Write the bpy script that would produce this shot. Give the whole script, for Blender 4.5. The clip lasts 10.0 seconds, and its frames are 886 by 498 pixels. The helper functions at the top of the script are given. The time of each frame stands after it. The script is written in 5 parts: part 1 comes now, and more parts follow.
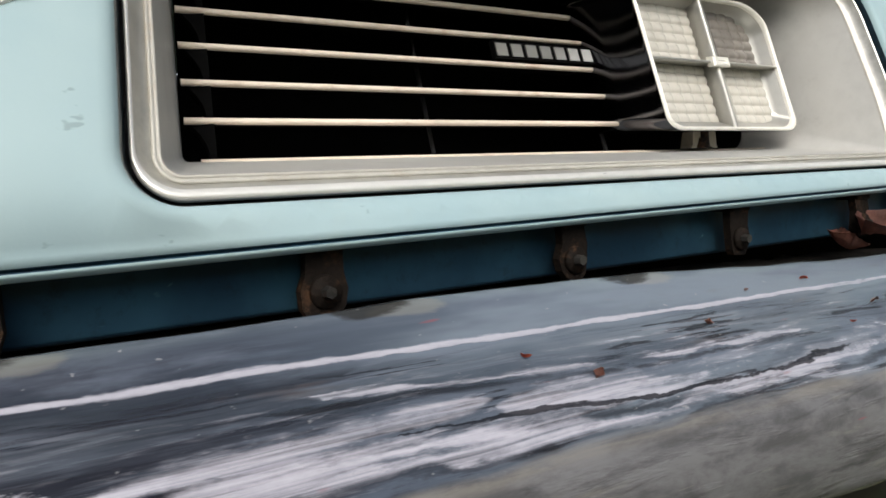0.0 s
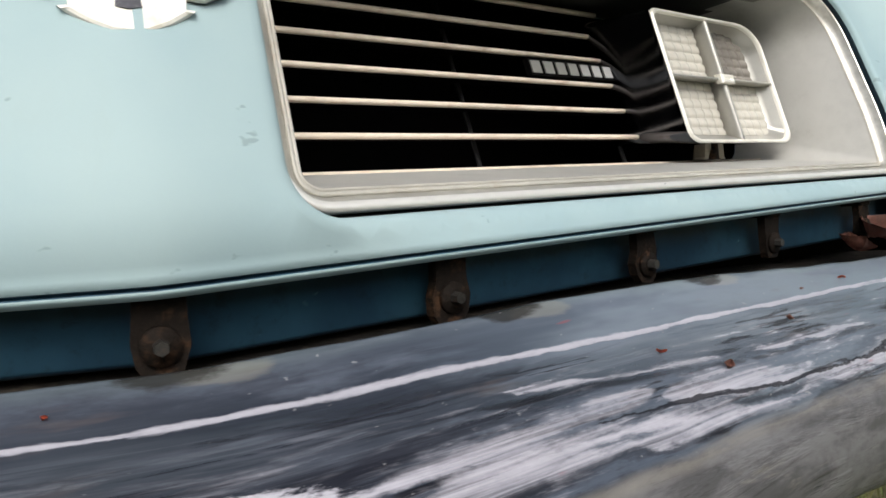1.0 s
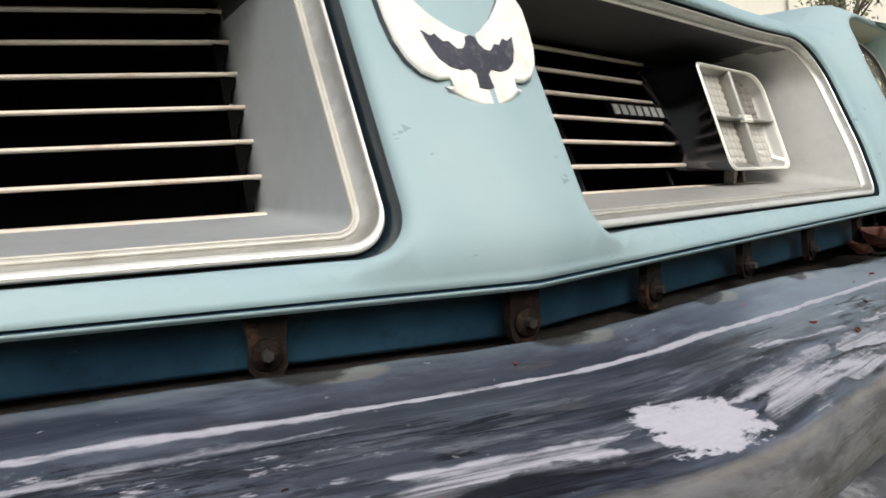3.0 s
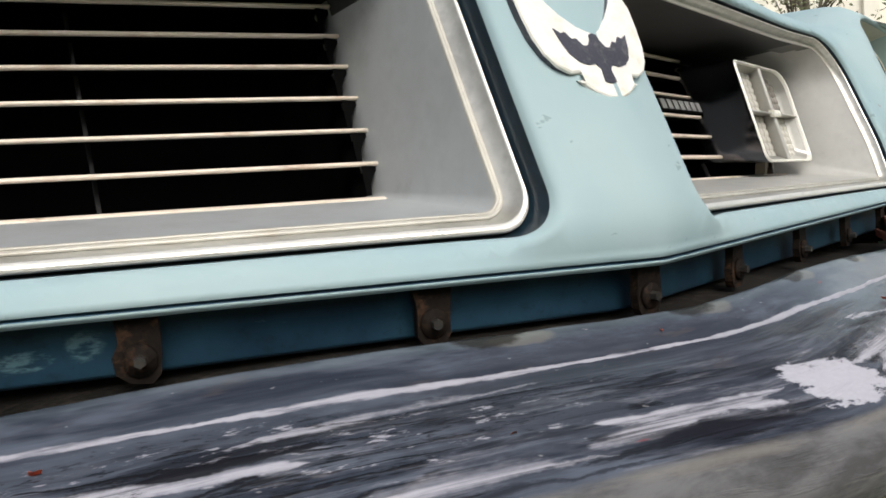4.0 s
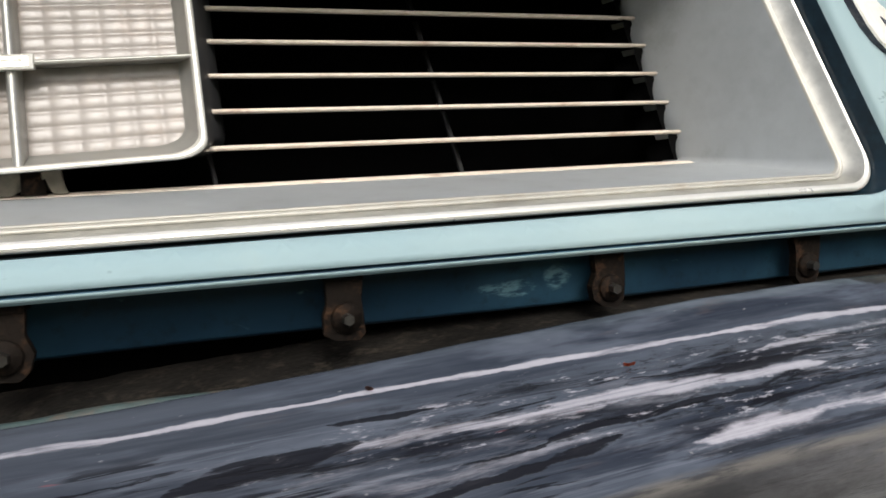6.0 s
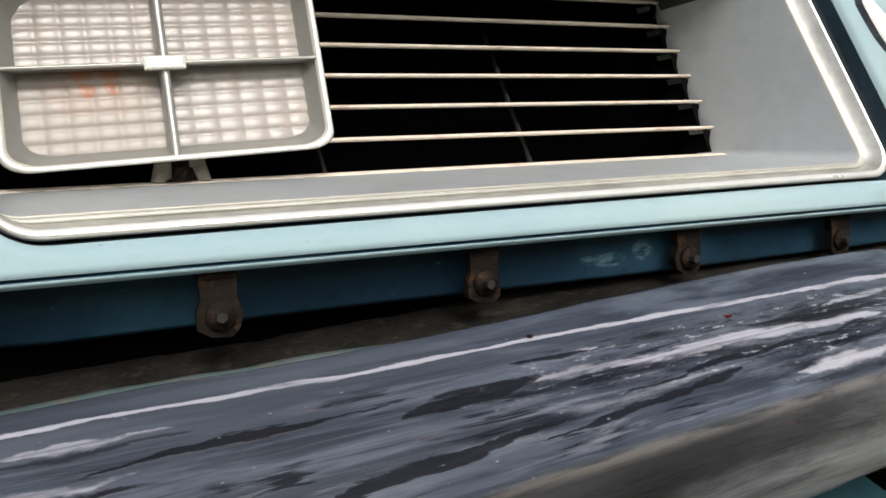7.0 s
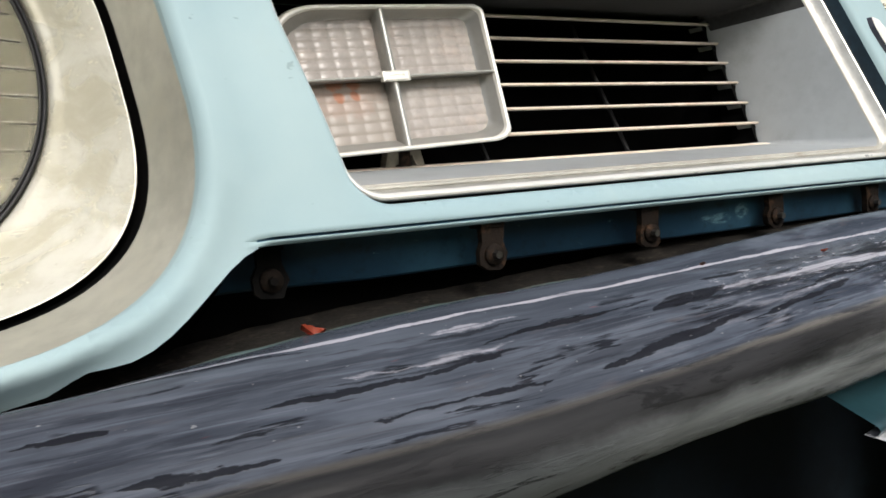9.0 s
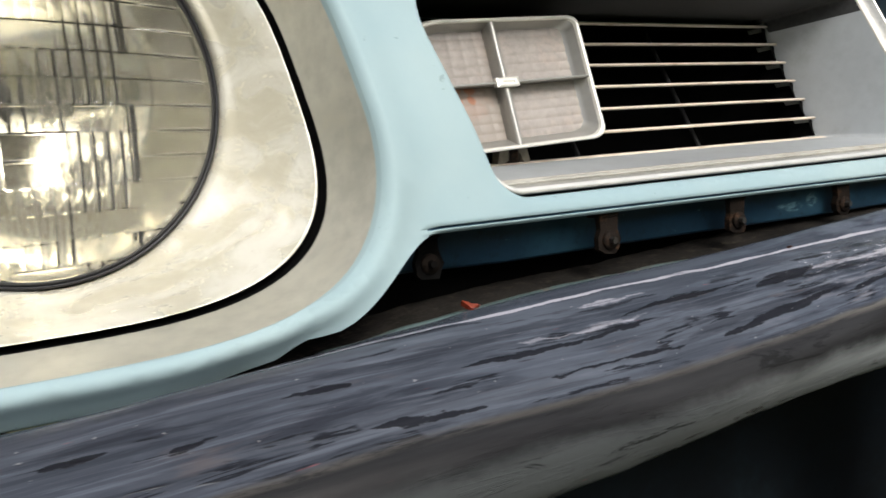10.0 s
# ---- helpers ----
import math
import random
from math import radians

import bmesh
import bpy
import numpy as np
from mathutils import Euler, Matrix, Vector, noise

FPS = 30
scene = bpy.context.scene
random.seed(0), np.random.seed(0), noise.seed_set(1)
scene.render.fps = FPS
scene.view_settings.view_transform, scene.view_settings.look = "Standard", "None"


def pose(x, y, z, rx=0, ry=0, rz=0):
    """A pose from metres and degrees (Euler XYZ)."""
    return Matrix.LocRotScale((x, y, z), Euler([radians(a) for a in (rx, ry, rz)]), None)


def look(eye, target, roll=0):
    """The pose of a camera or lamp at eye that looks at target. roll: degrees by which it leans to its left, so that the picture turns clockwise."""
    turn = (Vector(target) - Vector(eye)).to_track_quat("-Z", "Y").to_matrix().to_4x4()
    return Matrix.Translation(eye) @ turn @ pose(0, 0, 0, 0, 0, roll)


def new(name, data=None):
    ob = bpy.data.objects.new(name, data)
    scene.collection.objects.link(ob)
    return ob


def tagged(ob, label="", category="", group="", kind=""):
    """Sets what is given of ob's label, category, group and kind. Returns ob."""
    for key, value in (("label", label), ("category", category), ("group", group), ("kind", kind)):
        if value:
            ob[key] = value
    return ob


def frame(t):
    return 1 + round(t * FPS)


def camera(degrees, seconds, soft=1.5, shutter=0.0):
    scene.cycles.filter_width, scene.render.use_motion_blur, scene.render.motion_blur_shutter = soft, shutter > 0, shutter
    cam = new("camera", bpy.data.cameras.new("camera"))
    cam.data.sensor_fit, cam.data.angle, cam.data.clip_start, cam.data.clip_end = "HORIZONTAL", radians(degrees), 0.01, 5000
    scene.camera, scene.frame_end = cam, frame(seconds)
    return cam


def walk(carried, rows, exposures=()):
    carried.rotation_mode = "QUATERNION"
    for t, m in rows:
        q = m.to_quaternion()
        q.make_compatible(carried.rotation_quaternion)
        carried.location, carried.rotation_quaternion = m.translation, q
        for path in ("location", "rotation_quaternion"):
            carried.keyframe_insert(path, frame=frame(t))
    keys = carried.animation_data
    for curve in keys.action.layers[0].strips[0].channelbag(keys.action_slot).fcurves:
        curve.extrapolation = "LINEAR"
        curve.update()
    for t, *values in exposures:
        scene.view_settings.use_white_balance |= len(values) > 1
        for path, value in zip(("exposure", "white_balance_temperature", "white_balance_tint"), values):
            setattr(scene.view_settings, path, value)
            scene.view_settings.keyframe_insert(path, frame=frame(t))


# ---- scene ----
cam = camera(62.0, 10.0, soft=1.6, shutter=0.25)
PATH = [
    (0, (0.0538, -0.2033, 0.5585), (0.593, 1.3835, 0.4342), -3.2),
    (0.5, (0.021, -0.194, 0.5594), (0.6493, 1.36, 0.4435), -3.0),
    (1, (-0.0092, -0.194, 0.5619), (0.677, 1.3356, 0.4544), -3.8),
    (1.5, (-0.0428, -0.2033, 0.5653), (0.6997, 1.3003, 0.4678), -4.7),
    (2, (-0.084, -0.2117, 0.572), (0.7031, 1.2701, 0.4855), -4.9),
    (2.5, (-0.1226, -0.2159, 0.5711), (0.7148, 1.2382, 0.4897), -4.8),
    (3, (-0.1655, -0.2117, 0.5745), (0.7056, 1.2214, 0.4804), -4.0),
    (4.5, (-0.2764, -0.1865, 0.5745), (0.6745, 1.1928, 0.4493), -3.6),
    (5, (-0.3268, -0.1722, 0.5829), (0.6325, 1.1995, 0.4334), -3.0),
    (5.5, (-0.362, -0.1588, 0.5795), (0.5569, 1.2398, 0.4309), -3.2),
    (6, (-0.3998, -0.152, 0.5779), (0.5208, 1.2432, 0.4073), -3.0),
    (7.5, (-0.5233, -0.1478, 0.5745), (0.5519, 1.1315, 0.3998), -3.7),
    (8, (-0.5628, -0.1546, 0.572), (0.5494, 1.092, 0.3947), -4.1),
    (8.5, (-0.6107, -0.1537, 0.5678), (0.5242, 1.0735, 0.4015), -3.3),
    (9, (-0.6518, -0.1487, 0.5686), (0.4704, 1.0912, 0.4107), -4.4),
    (9.5, (-0.6888, -0.1445, 0.5728), (0.4444, 1.0819, 0.3922), -4.1),
    (10, (-0.7358, -0.1445, 0.5779), (0.3721, 1.1054, 0.3964), -4.9),
]
EXPOSURES = [(0.0, 0.44), (2.0, 0.44), (3.0, 0.32), (6.0, 0.34), (7.5, 0.48), (10.0, 0.48)]
SUN_EL, SUN_ROT, SUN, SUN_SOFT, SKY = 42.0, 196.0, 1.15, 25.0, 0.132
walk(cam, [(t, look(eye, target, roll)) for t, eye, target, roll in PATH], EXPOSURES)

# ---- light ----
world = bpy.data.worlds.new("sky")
world.use_nodes = True
scene.world = world
_wn = world.node_tree.nodes
_sky = _wn.new("ShaderNodeTexSky")
_sky.sky_type, _sky.sun_disc = "NISHITA", False
_sky.sun_elevation, _sky.sun_rotation = radians(SUN_EL), radians(SUN_ROT)
_sky.dust_density, _sky.air_density, _sky.ozone_density = 4.0, 1.0, 1.0
_wn["Background"].inputs["Strength"].default_value = SKY
_pale = _wn.new("ShaderNodeHueSaturation")
_pale.inputs["Saturation"].default_value = 0.47
world.node_tree.links.new(_sky.outputs["Color"], _pale.inputs["Color"])
world.node_tree.links.new(_pale.outputs["Color"], _wn["Background"].inputs["Color"])
_sun = bpy.data.lights.new("sun", "SUN")
_sun.energy, _sun.angle, _sun.color = SUN, radians(SUN_SOFT), (1.0, 0.97, 0.92)
sun = new("sun", _sun)
_e, _r = radians(SUN_EL), radians(SUN_ROT)
sun.matrix_world = look((math.sin(_r) * math.cos(_e) * 20, math.cos(_r) * math.cos(_e) * 20, math.sin(_e) * 20), (0, 0, 0))


# ---- material tools ----
class Graph:
    """A node material and short calls for its nodes."""

    def __init__(self, name):
        self.mat = bpy.data.materials.new(name)
        self.mat.use_nodes = True
        self.tree = self.mat.node_tree
        self.bsdf = self.tree.nodes["Principled BSDF"]
        self.coord = self.tree.nodes.new("ShaderNodeTexCoord")

    def put(self, socket, value):
        if isinstance(value, bpy.types.NodeSocket):
            self.tree.links.new(value, socket)
        elif isinstance(value, tuple) and len(value) == 3 and socket.type == "RGBA":
            socket.default_value = (*value, 1)
        else:
            socket.default_value = value

    def set(self, **kw):
        for k, v in kw.items():
            self.put(self.bsdf.inputs[k.replace("_", " ")], v)

    def math(self, op, a, b=0.0, c=0.0):
        n = self.tree.nodes.new("ShaderNodeMath")
        n.operation = op
        for s, v in zip(n.inputs, (a, b, c)):
            self.put(s, v)
        return n.outputs[0]

    def mapped(self, scale, source="Object", offset=(0, 0, 0)):
        n = self.tree.nodes.new("ShaderNodeMapping")
        self.tree.links.new(self.coord.outputs[source], n.inputs["Vector"])
        n.inputs["Scale"].default_value = scale
        n.inputs["Location"].default_value = offset
        return n.outputs[0]

    def noise(self, vector, scale=1.0, detail=4.0, rough=0.55, distort=0.0):
        n = self.tree.nodes.new("ShaderNodeTexNoise")
        self.put(n.inputs["Vector"], vector)
        n.inputs["Scale"].default_value, n.inputs["Detail"].default_value = scale, detail
        n.inputs["Roughness"].default_value, n.inputs["Distortion"].default_value = rough, distort
        return n.outputs["Fac"]

    def ramp(self, value, lo, hi):
        n = self.tree.nodes.new("ShaderNodeMapRange")
        n.interpolation_type = "SMOOTHSTEP"
        self.put(n.inputs[0], value)
        self.put(n.inputs[1], lo)
        self.put(n.inputs[2], hi)
        return n.outputs[0]

    def mix(self, fac, a, b):
        n = self.tree.nodes.new("ShaderNodeMix")
        n.data_type = "RGBA"
        self.put(n.inputs["Factor"], fac)
        self.put(n.inputs[6], a)
        self.put(n.inputs[7], b)
        return n.outputs[2]

    def split(self, source="UV"):
        n = self.tree.nodes.new("ShaderNodeSeparateXYZ")
        self.tree.links.new(self.coord.outputs[source], n.inputs[0])
        return n.outputs

    def bump(self, height, strength=0.3, distance=0.001):
        n = self.tree.nodes.new("ShaderNodeBump")
        n.inputs["Strength"].default_value, n.inputs["Distance"].default_value = strength, distance
        self.put(n.inputs["Height"], height)
        self.tree.links.new(n.outputs[0], self.bsdf.inputs["Normal"])


def simple(name, color, rough=0.5, metal=0.0, var=0.15, scale=60.0, bump=0.0, dirt=None, dirt_amount=0.5):
    """A plain material with variation at two scales, and dirt where asked."""
    g = Graph(name)
    big = g.noise(g.mapped((1, 1, 1)), scale * 0.2, 3)
    fine = g.noise(g.mapped((1, 1, 1)), scale * 4, 5)
    both = g.math("ADD", g.math("MULTIPLY", big, 0.6), g.math("MULTIPLY", fine, 0.4))
    dark = tuple(c * (1 - var) for c in color)
    light = tuple(min(1, c * (1 + var)) for c in color)
    col = g.mix(g.ramp(both, 0.3, 0.7), dark, light)
    if dirt:
        spots = g.ramp(g.noise(g.mapped((1, 1, 1)), scale, 6, 0.7), 0.5, 0.75)
        col = g.mix(g.math("MULTIPLY", spots, dirt_amount), col, dirt)
    g.set(Base_Color=col, Metallic=metal, Roughness=g.math("ADD", g.math("MULTIPLY", both, 0.2), rough - 0.1))
    if bump:
        g.bump(fine, bump, 0.0006)
    return g.mat


def paint_material():
    """Chalky light blue car paint with faint stains and chips."""
    g = Graph("light blue car paint")
    big = g.noise(g.mapped((1, 1, 1)), 6, 4, 0.6)
    fine = g.noise(g.mapped((1, 1, 1)), 90, 6, 0.7)
    grain = g.noise(g.mapped((1, 1, 1)), 900, 2)
    col = g.mix(g.ramp(big, 0.35, 0.7), (0.318, 0.440, 0.468), (0.378, 0.492, 0.502))
    col = g.mix(g.math("MULTIPLY", g.ramp(fine, 0.55, 0.8), 0.35), col, (0.34, 0.46, 0.49))
    chips = g.ramp(g.noise(g.mapped((1.0, 1.0, 1.8)), 60, 3, 0.7), 0.685, 0.73)
    stain = g.ramp(g.noise(g.mapped((26, 26, 9), offset=(2, 7, 1)), 1, 5, 0.65), 0.56, 0.72)
    col = g.mix(g.math("MULTIPLY", stain, 0.35), col, (0.36, 0.45, 0.44))
    col = g.mix(g.math("MULTIPLY", chips, 0.4), col, (0.12, 0.16, 0.16))
    rust = g.ramp(g.noise(g.mapped((1, 1, 1), offset=(3, 1, 2)), 60, 2, 0.8), 0.75, 0.78)
    col = g.mix(g.math("MULTIPLY", rust, 0.4), col, (0.30, 0.18, 0.14))
    g.set(Base_Color=col, Roughness=g.math("ADD", g.math("MULTIPLY", fine, 0.22), 0.50), Specular_IOR_Level=0.22)
    g.bump(g.math("ADD", g.math("MULTIPLY", grain, 0.4), fine), 0.06, 0.0005)
    return g.mat


PALE_STROKES = [  # lengthwise from, to; across from, to; half width, in mm
    (40, 130, 59, 70, 3.4), (70, 182, 69, 75, 4.6), (172, 300, 73, 64.5, 3.2), (78, 160, 40, 51, 1.7), (172, 250, 51, 53.5, 1.6), (116, 192, 59, 66, 3.6),
    (22, 116, 59, 55.5, 3.6), (26, 104, 66, 62.5, 4.4), (-84, -20, 57, 65, 2.6), (-94, -18, 66, 59, 2.8), (-196, -84, 67, 69.5, 2.6), (-178, -88, 36, 30.5, 1.5),
    (-262, -160, 42.5, 50.5, 2.2), (-322, -246, 42, 47, 2.0), (-236, -150, 67.5, 68.5, 2.0), (-504, -432, 44, 45, 1.1), (-470, -420, 30, 29.5, 1.1), (-600, -520, 14, 22, 2.0)]
DARK_STROKES = [(88, 205, 60, 70, 0.9), (196, 270, 70, 64.5, 0.9), (-198, -146, 44, 42, 2.2), (-322, -282, 31.5, 33.7, 1.1), (-240, -146, 38, 45, 1.2), (-372, -314, 46.5, 42, 3.2), (-416, -322, 68.5, 61, 1.9),
                (-606, -583, 45.3, 45.6, 1.4), (-584, -540, 70, 72.6, 1.2), (-508, -468, 66.8, 65, 1.2), (-470, -436, 65.5, 66.6, 1.8), (-688, -672, 48.8, 50.8, 2.0), (-654, -634, 56.2, 54.4, 1.3), (-410, -360, 67.8, 63, 1.3),
                (-300, -170, 57, 52, 1.6), (-330, -250, 66, 60, 1.8), (-450, -350, 41, 37, 1.2), (-540, -430, 52, 48, 1.3)]


def strokes(g, x, v, rough, table):
    """A mask of lengthwise worn strokes with ragged edges and thin ends."""
    out = 0.0
    sway = g.noise(g.mapped((16, 60, 1), "UV", (12, 5, 0)), 1, 3, 0.5)
    x = g.math("ADD", x, g.math("MULTIPLY_ADD", sway, 0.06, -0.03))
    swell = g.math("MULTIPLY_ADD", g.ramp(g.noise(g.mapped((26, 60, 1), "UV", (2, 15, 0)), 1, 3, 0.5), 0.3, 0.7), 1.2, 0.4)
    for x0, x1, v0, v1, half in table:
        t = g.math("DIVIDE", g.math("SUBTRACT", x, x0 / 1000), (x1 - x0) / 1000)
        t = g.math("MINIMUM", g.math("MAXIMUM", t, 0.0), 1.0)
        ends = g.math("POWER", g.math("MULTIPLY", g.math("MULTIPLY", t, g.math("SUBTRACT", 1.0, t)), 4.0), 0.6)
        off = g.math("ABSOLUTE", g.math("SUBTRACT", v, g.math("MULTIPLY_ADD", t, (v1 - v0) / 1000, v0 / 1000)))
        wide = g.math("MULTIPLY_ADD", g.math("MULTIPLY", ends, swell), half * 1.9 / 1000, 0.0001)
        tent = g.math("MAXIMUM", g.math("SUBTRACT", 1.0, g.math("DIVIDE", off, wide)), 0.0)
        out = g.math("MAXIMUM", out, g.math("MULTIPLY", tent, g.math("MINIMUM", g.math("MULTIPLY", ends, 2.0), 1.0)))
    hair = g.noise(g.mapped((7, 300, 1), "UV", (9, 3, 0)), 1, 5, 0.62, 0.15)
    gaps = g.noise(g.mapped((26, 150, 1), "UV", (3, 13, 0)), 1, 5, 0.65)
    torn = g.math("ADD", g.math("MULTIPLY_ADD", hair, 3.0, -1.5), g.math("ADD", g.math("MULTIPLY_ADD", gaps, 2.6, -1.3), g.math("MULTIPLY_ADD", rough, 0.8, -0.4)))
    return g.math("MULTIPLY", g.ramp(g.math("ADD", g.math("MULTIPLY", out, 1.3), torn), -0.15, 1.30), g.ramp(out, 0.0, 0.6))


def spot(g, x, v, rough, cx, cv, rx, rv):
    """A ragged oval mask."""
    ex = g.math("POWER", g.math("DIVIDE", g.math("SUBTRACT", x, cx), rx), 2.0)
    ev = g.math("POWER", g.math("DIVIDE", g.math("SUBTRACT", v, cv), rv), 2.0)
    return g.math("SUBTRACT", 1.0, g.ramp(g.math("ADD", g.math("ADD", ex, ev), g.math("MULTIPLY_ADD", rough, 1.8, -0.9)), 0.35, 1.0))


def bumper_material():
    """Dark blue-grey urethane with its paint worn off in lengthwise streaks."""
    g = Graph("worn dark bumper rubber")
    uv = g.split("UV")
    x, v = uv[0], uv[1]
    warp = g.noise(g.mapped((24, 40, 1), "UV"), 1, 5, 0.65)
    warp2 = g.noise(g.mapped((90, 160, 1), "UV", (2, 6, 0)), 1, 4, 0.7)
    vw = g.math("ADD", v, g.math("ADD", g.math("MULTIPLY_ADD", warp, 0.008, -0.004), g.math("MULTIPLY_ADD", warp2, 0.0040, -0.0020)))
    ragged = g.noise(g.mapped((70, 190, 1), "UV", (1, 1, 0)), 1, 5, 0.65)
    mid = g.noise(g.mapped((24, 160, 1), "UV", (4, 2, 0)), 1, 6, 0.68, 0.3)
    patch = g.noise(g.mapped((7, 30, 1), "UV", (7, 1, 0)), 1, 4, 0.6)
    fine = g.noise(g.mapped((260, 460, 1), "UV"), 1, 6, 0.75)
    tone = g.noise(g.mapped((6, 55, 1), "UV", (1, 5, 0)), 1, 5, 0.6)
    top = g.math("SUBTRACT", 1.0, g.ramp(g.math("MULTIPLY_ADD", ragged, 0.003, v), 0.0775, 0.0815))
    far = g.ramp(x, -0.27, -0.42)
    right = g.ramp(x, 0.01, 0.15)
    # dark blue-grey rubber, more even towards one end, sky reflection painted paler at the other
    col = g.mix(g.ramp(tone, 0.32, 0.68), (0.020, 0.025, 0.038), (0.070, 0.082, 0.106))
    col = g.mix(g.math("MULTIPLY", far, 0.75), col, g.mix(g.ramp(tone, 0.35, 0.65), (0.052, 0.060, 0.076), (0.082, 0.093, 0.114)))
    col = g.mix(g.math("MULTIPLY", g.ramp(x, -0.46, -0.62), 0.6), col, g.mix(g.ramp(tone, 0.35, 0.65), (0.028, 0.031, 0.041), (0.046, 0.052, 0.066)))
    # blue-grey sky reflection put into the colour, strongest near the rear edge
    pale = g.math("MULTIPLY", right, g.math("MULTIPLY_ADD", g.ramp(v, 0.022, 0.05), -0.25, 0.85))
    col = g.mix(pale, col, g.mix(g.ramp(patch, 0.4, 0.62), (0.095, 0.118, 0.150), (0.185, 0.222, 0.262)))
    cloud = g.noise(g.mapped((15, 65, 1), "UV", (2, 9, 0)), 1, 4, 0.6, 0.2)
    col = g.mix(g.math("MULTIPLY", g.ramp(cloud, 0.47, 0.66), g.math("MULTIPLY_ADD", far, -0.25, 0.45)), col, (0.150, 0.172, 0.215))
    deep = g.noise(g.mapped((11, 90, 1), "UV", (3, 8, 0)), 1, 5, 0.62, 0.3)
    mask = g.math("MULTIPLY", g.ramp(v, 0.025, 0.034), g.math("MULTIPLY_ADD", far, -0.38, 1.0))
    torn = g.math("MULTIPLY", g.ramp(deep, 0.52, 0.62), mask)
    col = g.mix(g.math("MULTIPLY", torn, g.math("MULTIPLY_ADD", right, -0.5, 0.75)), col, (0.012, 0.012, 0.017))
    hair = g.noise(g.mapped((10, 260, 1), "UV", (6, 6, 0)), 1, 5, 0.62, 0.2)
    col = g.mix(g.math("MULTIPLY", g.ramp(hair, 0.47, 0.33), g.math("MULTIPLY", mask, g.math("MULTIPLY_ADD", right, -0.4, 0.7))), col, (0.012, 0.013, 0.018))
    col = g.mix(g.math("MULTIPLY", g.ramp(hair, 0.53, 0.68), g.math("MULTIPLY_ADD", mask, 0.35, 0.10)), col, (0.170, 0.190, 0.230))
    col = g.mix(g.math("MULTIPLY", spot(g, x, v, ragged, -0.03, 0.042, 0.13, 0.040), 0.42), col, (0.017, 0.017, 0.024))
    brown = g.ramp(g.noise(g.mapped((16, 70, 1), "UV", (6, 4, 0)), 1, 4, 0.6), 0.60, 0.74)
    col = g.mix(g.math("MULTIPLY", brown, 0.35), col, (0.12, 0.092, 0.082))
    # thin lengthwise fissures
    wander = g.noise(g.mapped((8, 105, 1), "UV", (4, 4, 0)), 1, 5, 0.6, 0.4)
    gate = g.ramp(g.noise(g.mapped((17, 60, 1), "UV", (8, 2, 0)), 1, 3, 0.5), 0.53, 0.58)
    fissure = g.math("MULTIPLY", g.math("SUBTRACT", 1.0, g.ramp(g.math("ABSOLUTE", g.math("SUBTRACT", wander, 0.5)), 0.014, 0.030)), g.math("MULTIPLY", gate, g.ramp(v, 0.027, 0.034)))
    col = g.mix(g.math("MULTIPLY", fissure, 0.85), col, (0.010, 0.010, 0.013))
    # pale band along the rear edge, with stains below the bolts
    rear_band = g.math("MULTIPLY", g.math("SUBTRACT", 1.0, g.ramp(g.math("MULTIPLY_ADD", warp, 0.012, v), 0.009, 0.018)), g.math("MULTIPLY_ADD", g.ramp(patch, 0.40, 0.62), 0.75, 0.25))
    col = g.mix(g.math("MULTIPLY", rear_band, g.math("MULTIPLY_ADD", g.ramp(x, -0.3, -0.05), 0.45, 0.15)), col, (0.20, 0.245, 0.255))
    for at_x in (0.104, -0.084, 0.004, 0.205):
        col = g.mix(g.math("MULTIPLY", spot(g, x, v, ragged, at_x + 0.008, 0.007, 0.014, 0.005), 0.22), col, (0.36, 0.33, 0.24))
        col = g.mix(g.math("MULTIPLY", spot(g, x, v, ragged, at_x - 0.003, 0.004, 0.015, 0.0065), 0.85), col, (0.022, 0.020, 0.017))
    # paint worn to a pale primer: soft wear on the front half, then the single strokes
    zone = g.math("MULTIPLY", g.math("MULTIPLY", g.ramp(v, 0.028, 0.046), top), g.math("ADD", g.math("MULTIPLY_ADD", far, -0.30, 0.34), g.math("MULTIPLY", g.ramp(x, 0.02, 0.10), 0.35)))
    white = g.math("MULTIPLY", g.math("MULTIPLY", g.ramp(g.math("MULTIPLY_ADD", mid, 0.7, g.math("MULTIPLY", patch, 0.3)), 0.50, 0.64), zone), g.math("SUBTRACT", 1.0, torn))
    white = g.math("MAXIMUM", white, g.math("MULTIPLY", strokes(g, x, vw, ragged, PALE_STROKES), g.math("MULTIPLY_ADD", far, -0.42, 0.92)))
    # long dull smears run through the worn paint
    smear = g.noise(g.mapped((4.5, 210, 1), "UV", (2, 1, 0)), 1, 5, 0.65, 0.2)
    white = g.math("MULTIPLY", white, g.math("MULTIPLY_ADD", g.ramp(g.math("MULTIPLY_ADD", g.noise(g.mapped((8, 430, 1), "UV", (5, 7, 0)), 1, 4, 0.6), 0.4, g.math("MULTIPLY", smear, 0.6)), 0.42, 0.55), 0.62, 0.38))
    # one large bare patch beside the middle
    ex = g.math("POWER", g.math("ABSOLUTE", g.math("DIVIDE", g.math("SUBTRACT", x, 0.008), 0.0230)), 3.0)
    mid_v = g.math("MULTIPLY_ADD", x, 0.16, 0.0610)
    ev = g.math("POWER", g.math("ABSOLUTE", g.math("DIVIDE", g.math("SUBTRACT", vw, mid_v), 0.0122)), 3.0)
    bare = g.math("SUBTRACT", 1.0, g.ramp(g.math("ADD", g.math("ADD", ex, ev), g.math("ADD", g.math("MULTIPLY_ADD", ragged, 2.8, -1.4), g.math("MULTIPLY_ADD", warp2, 2.4, -1.2))), 0.60, 1.05))
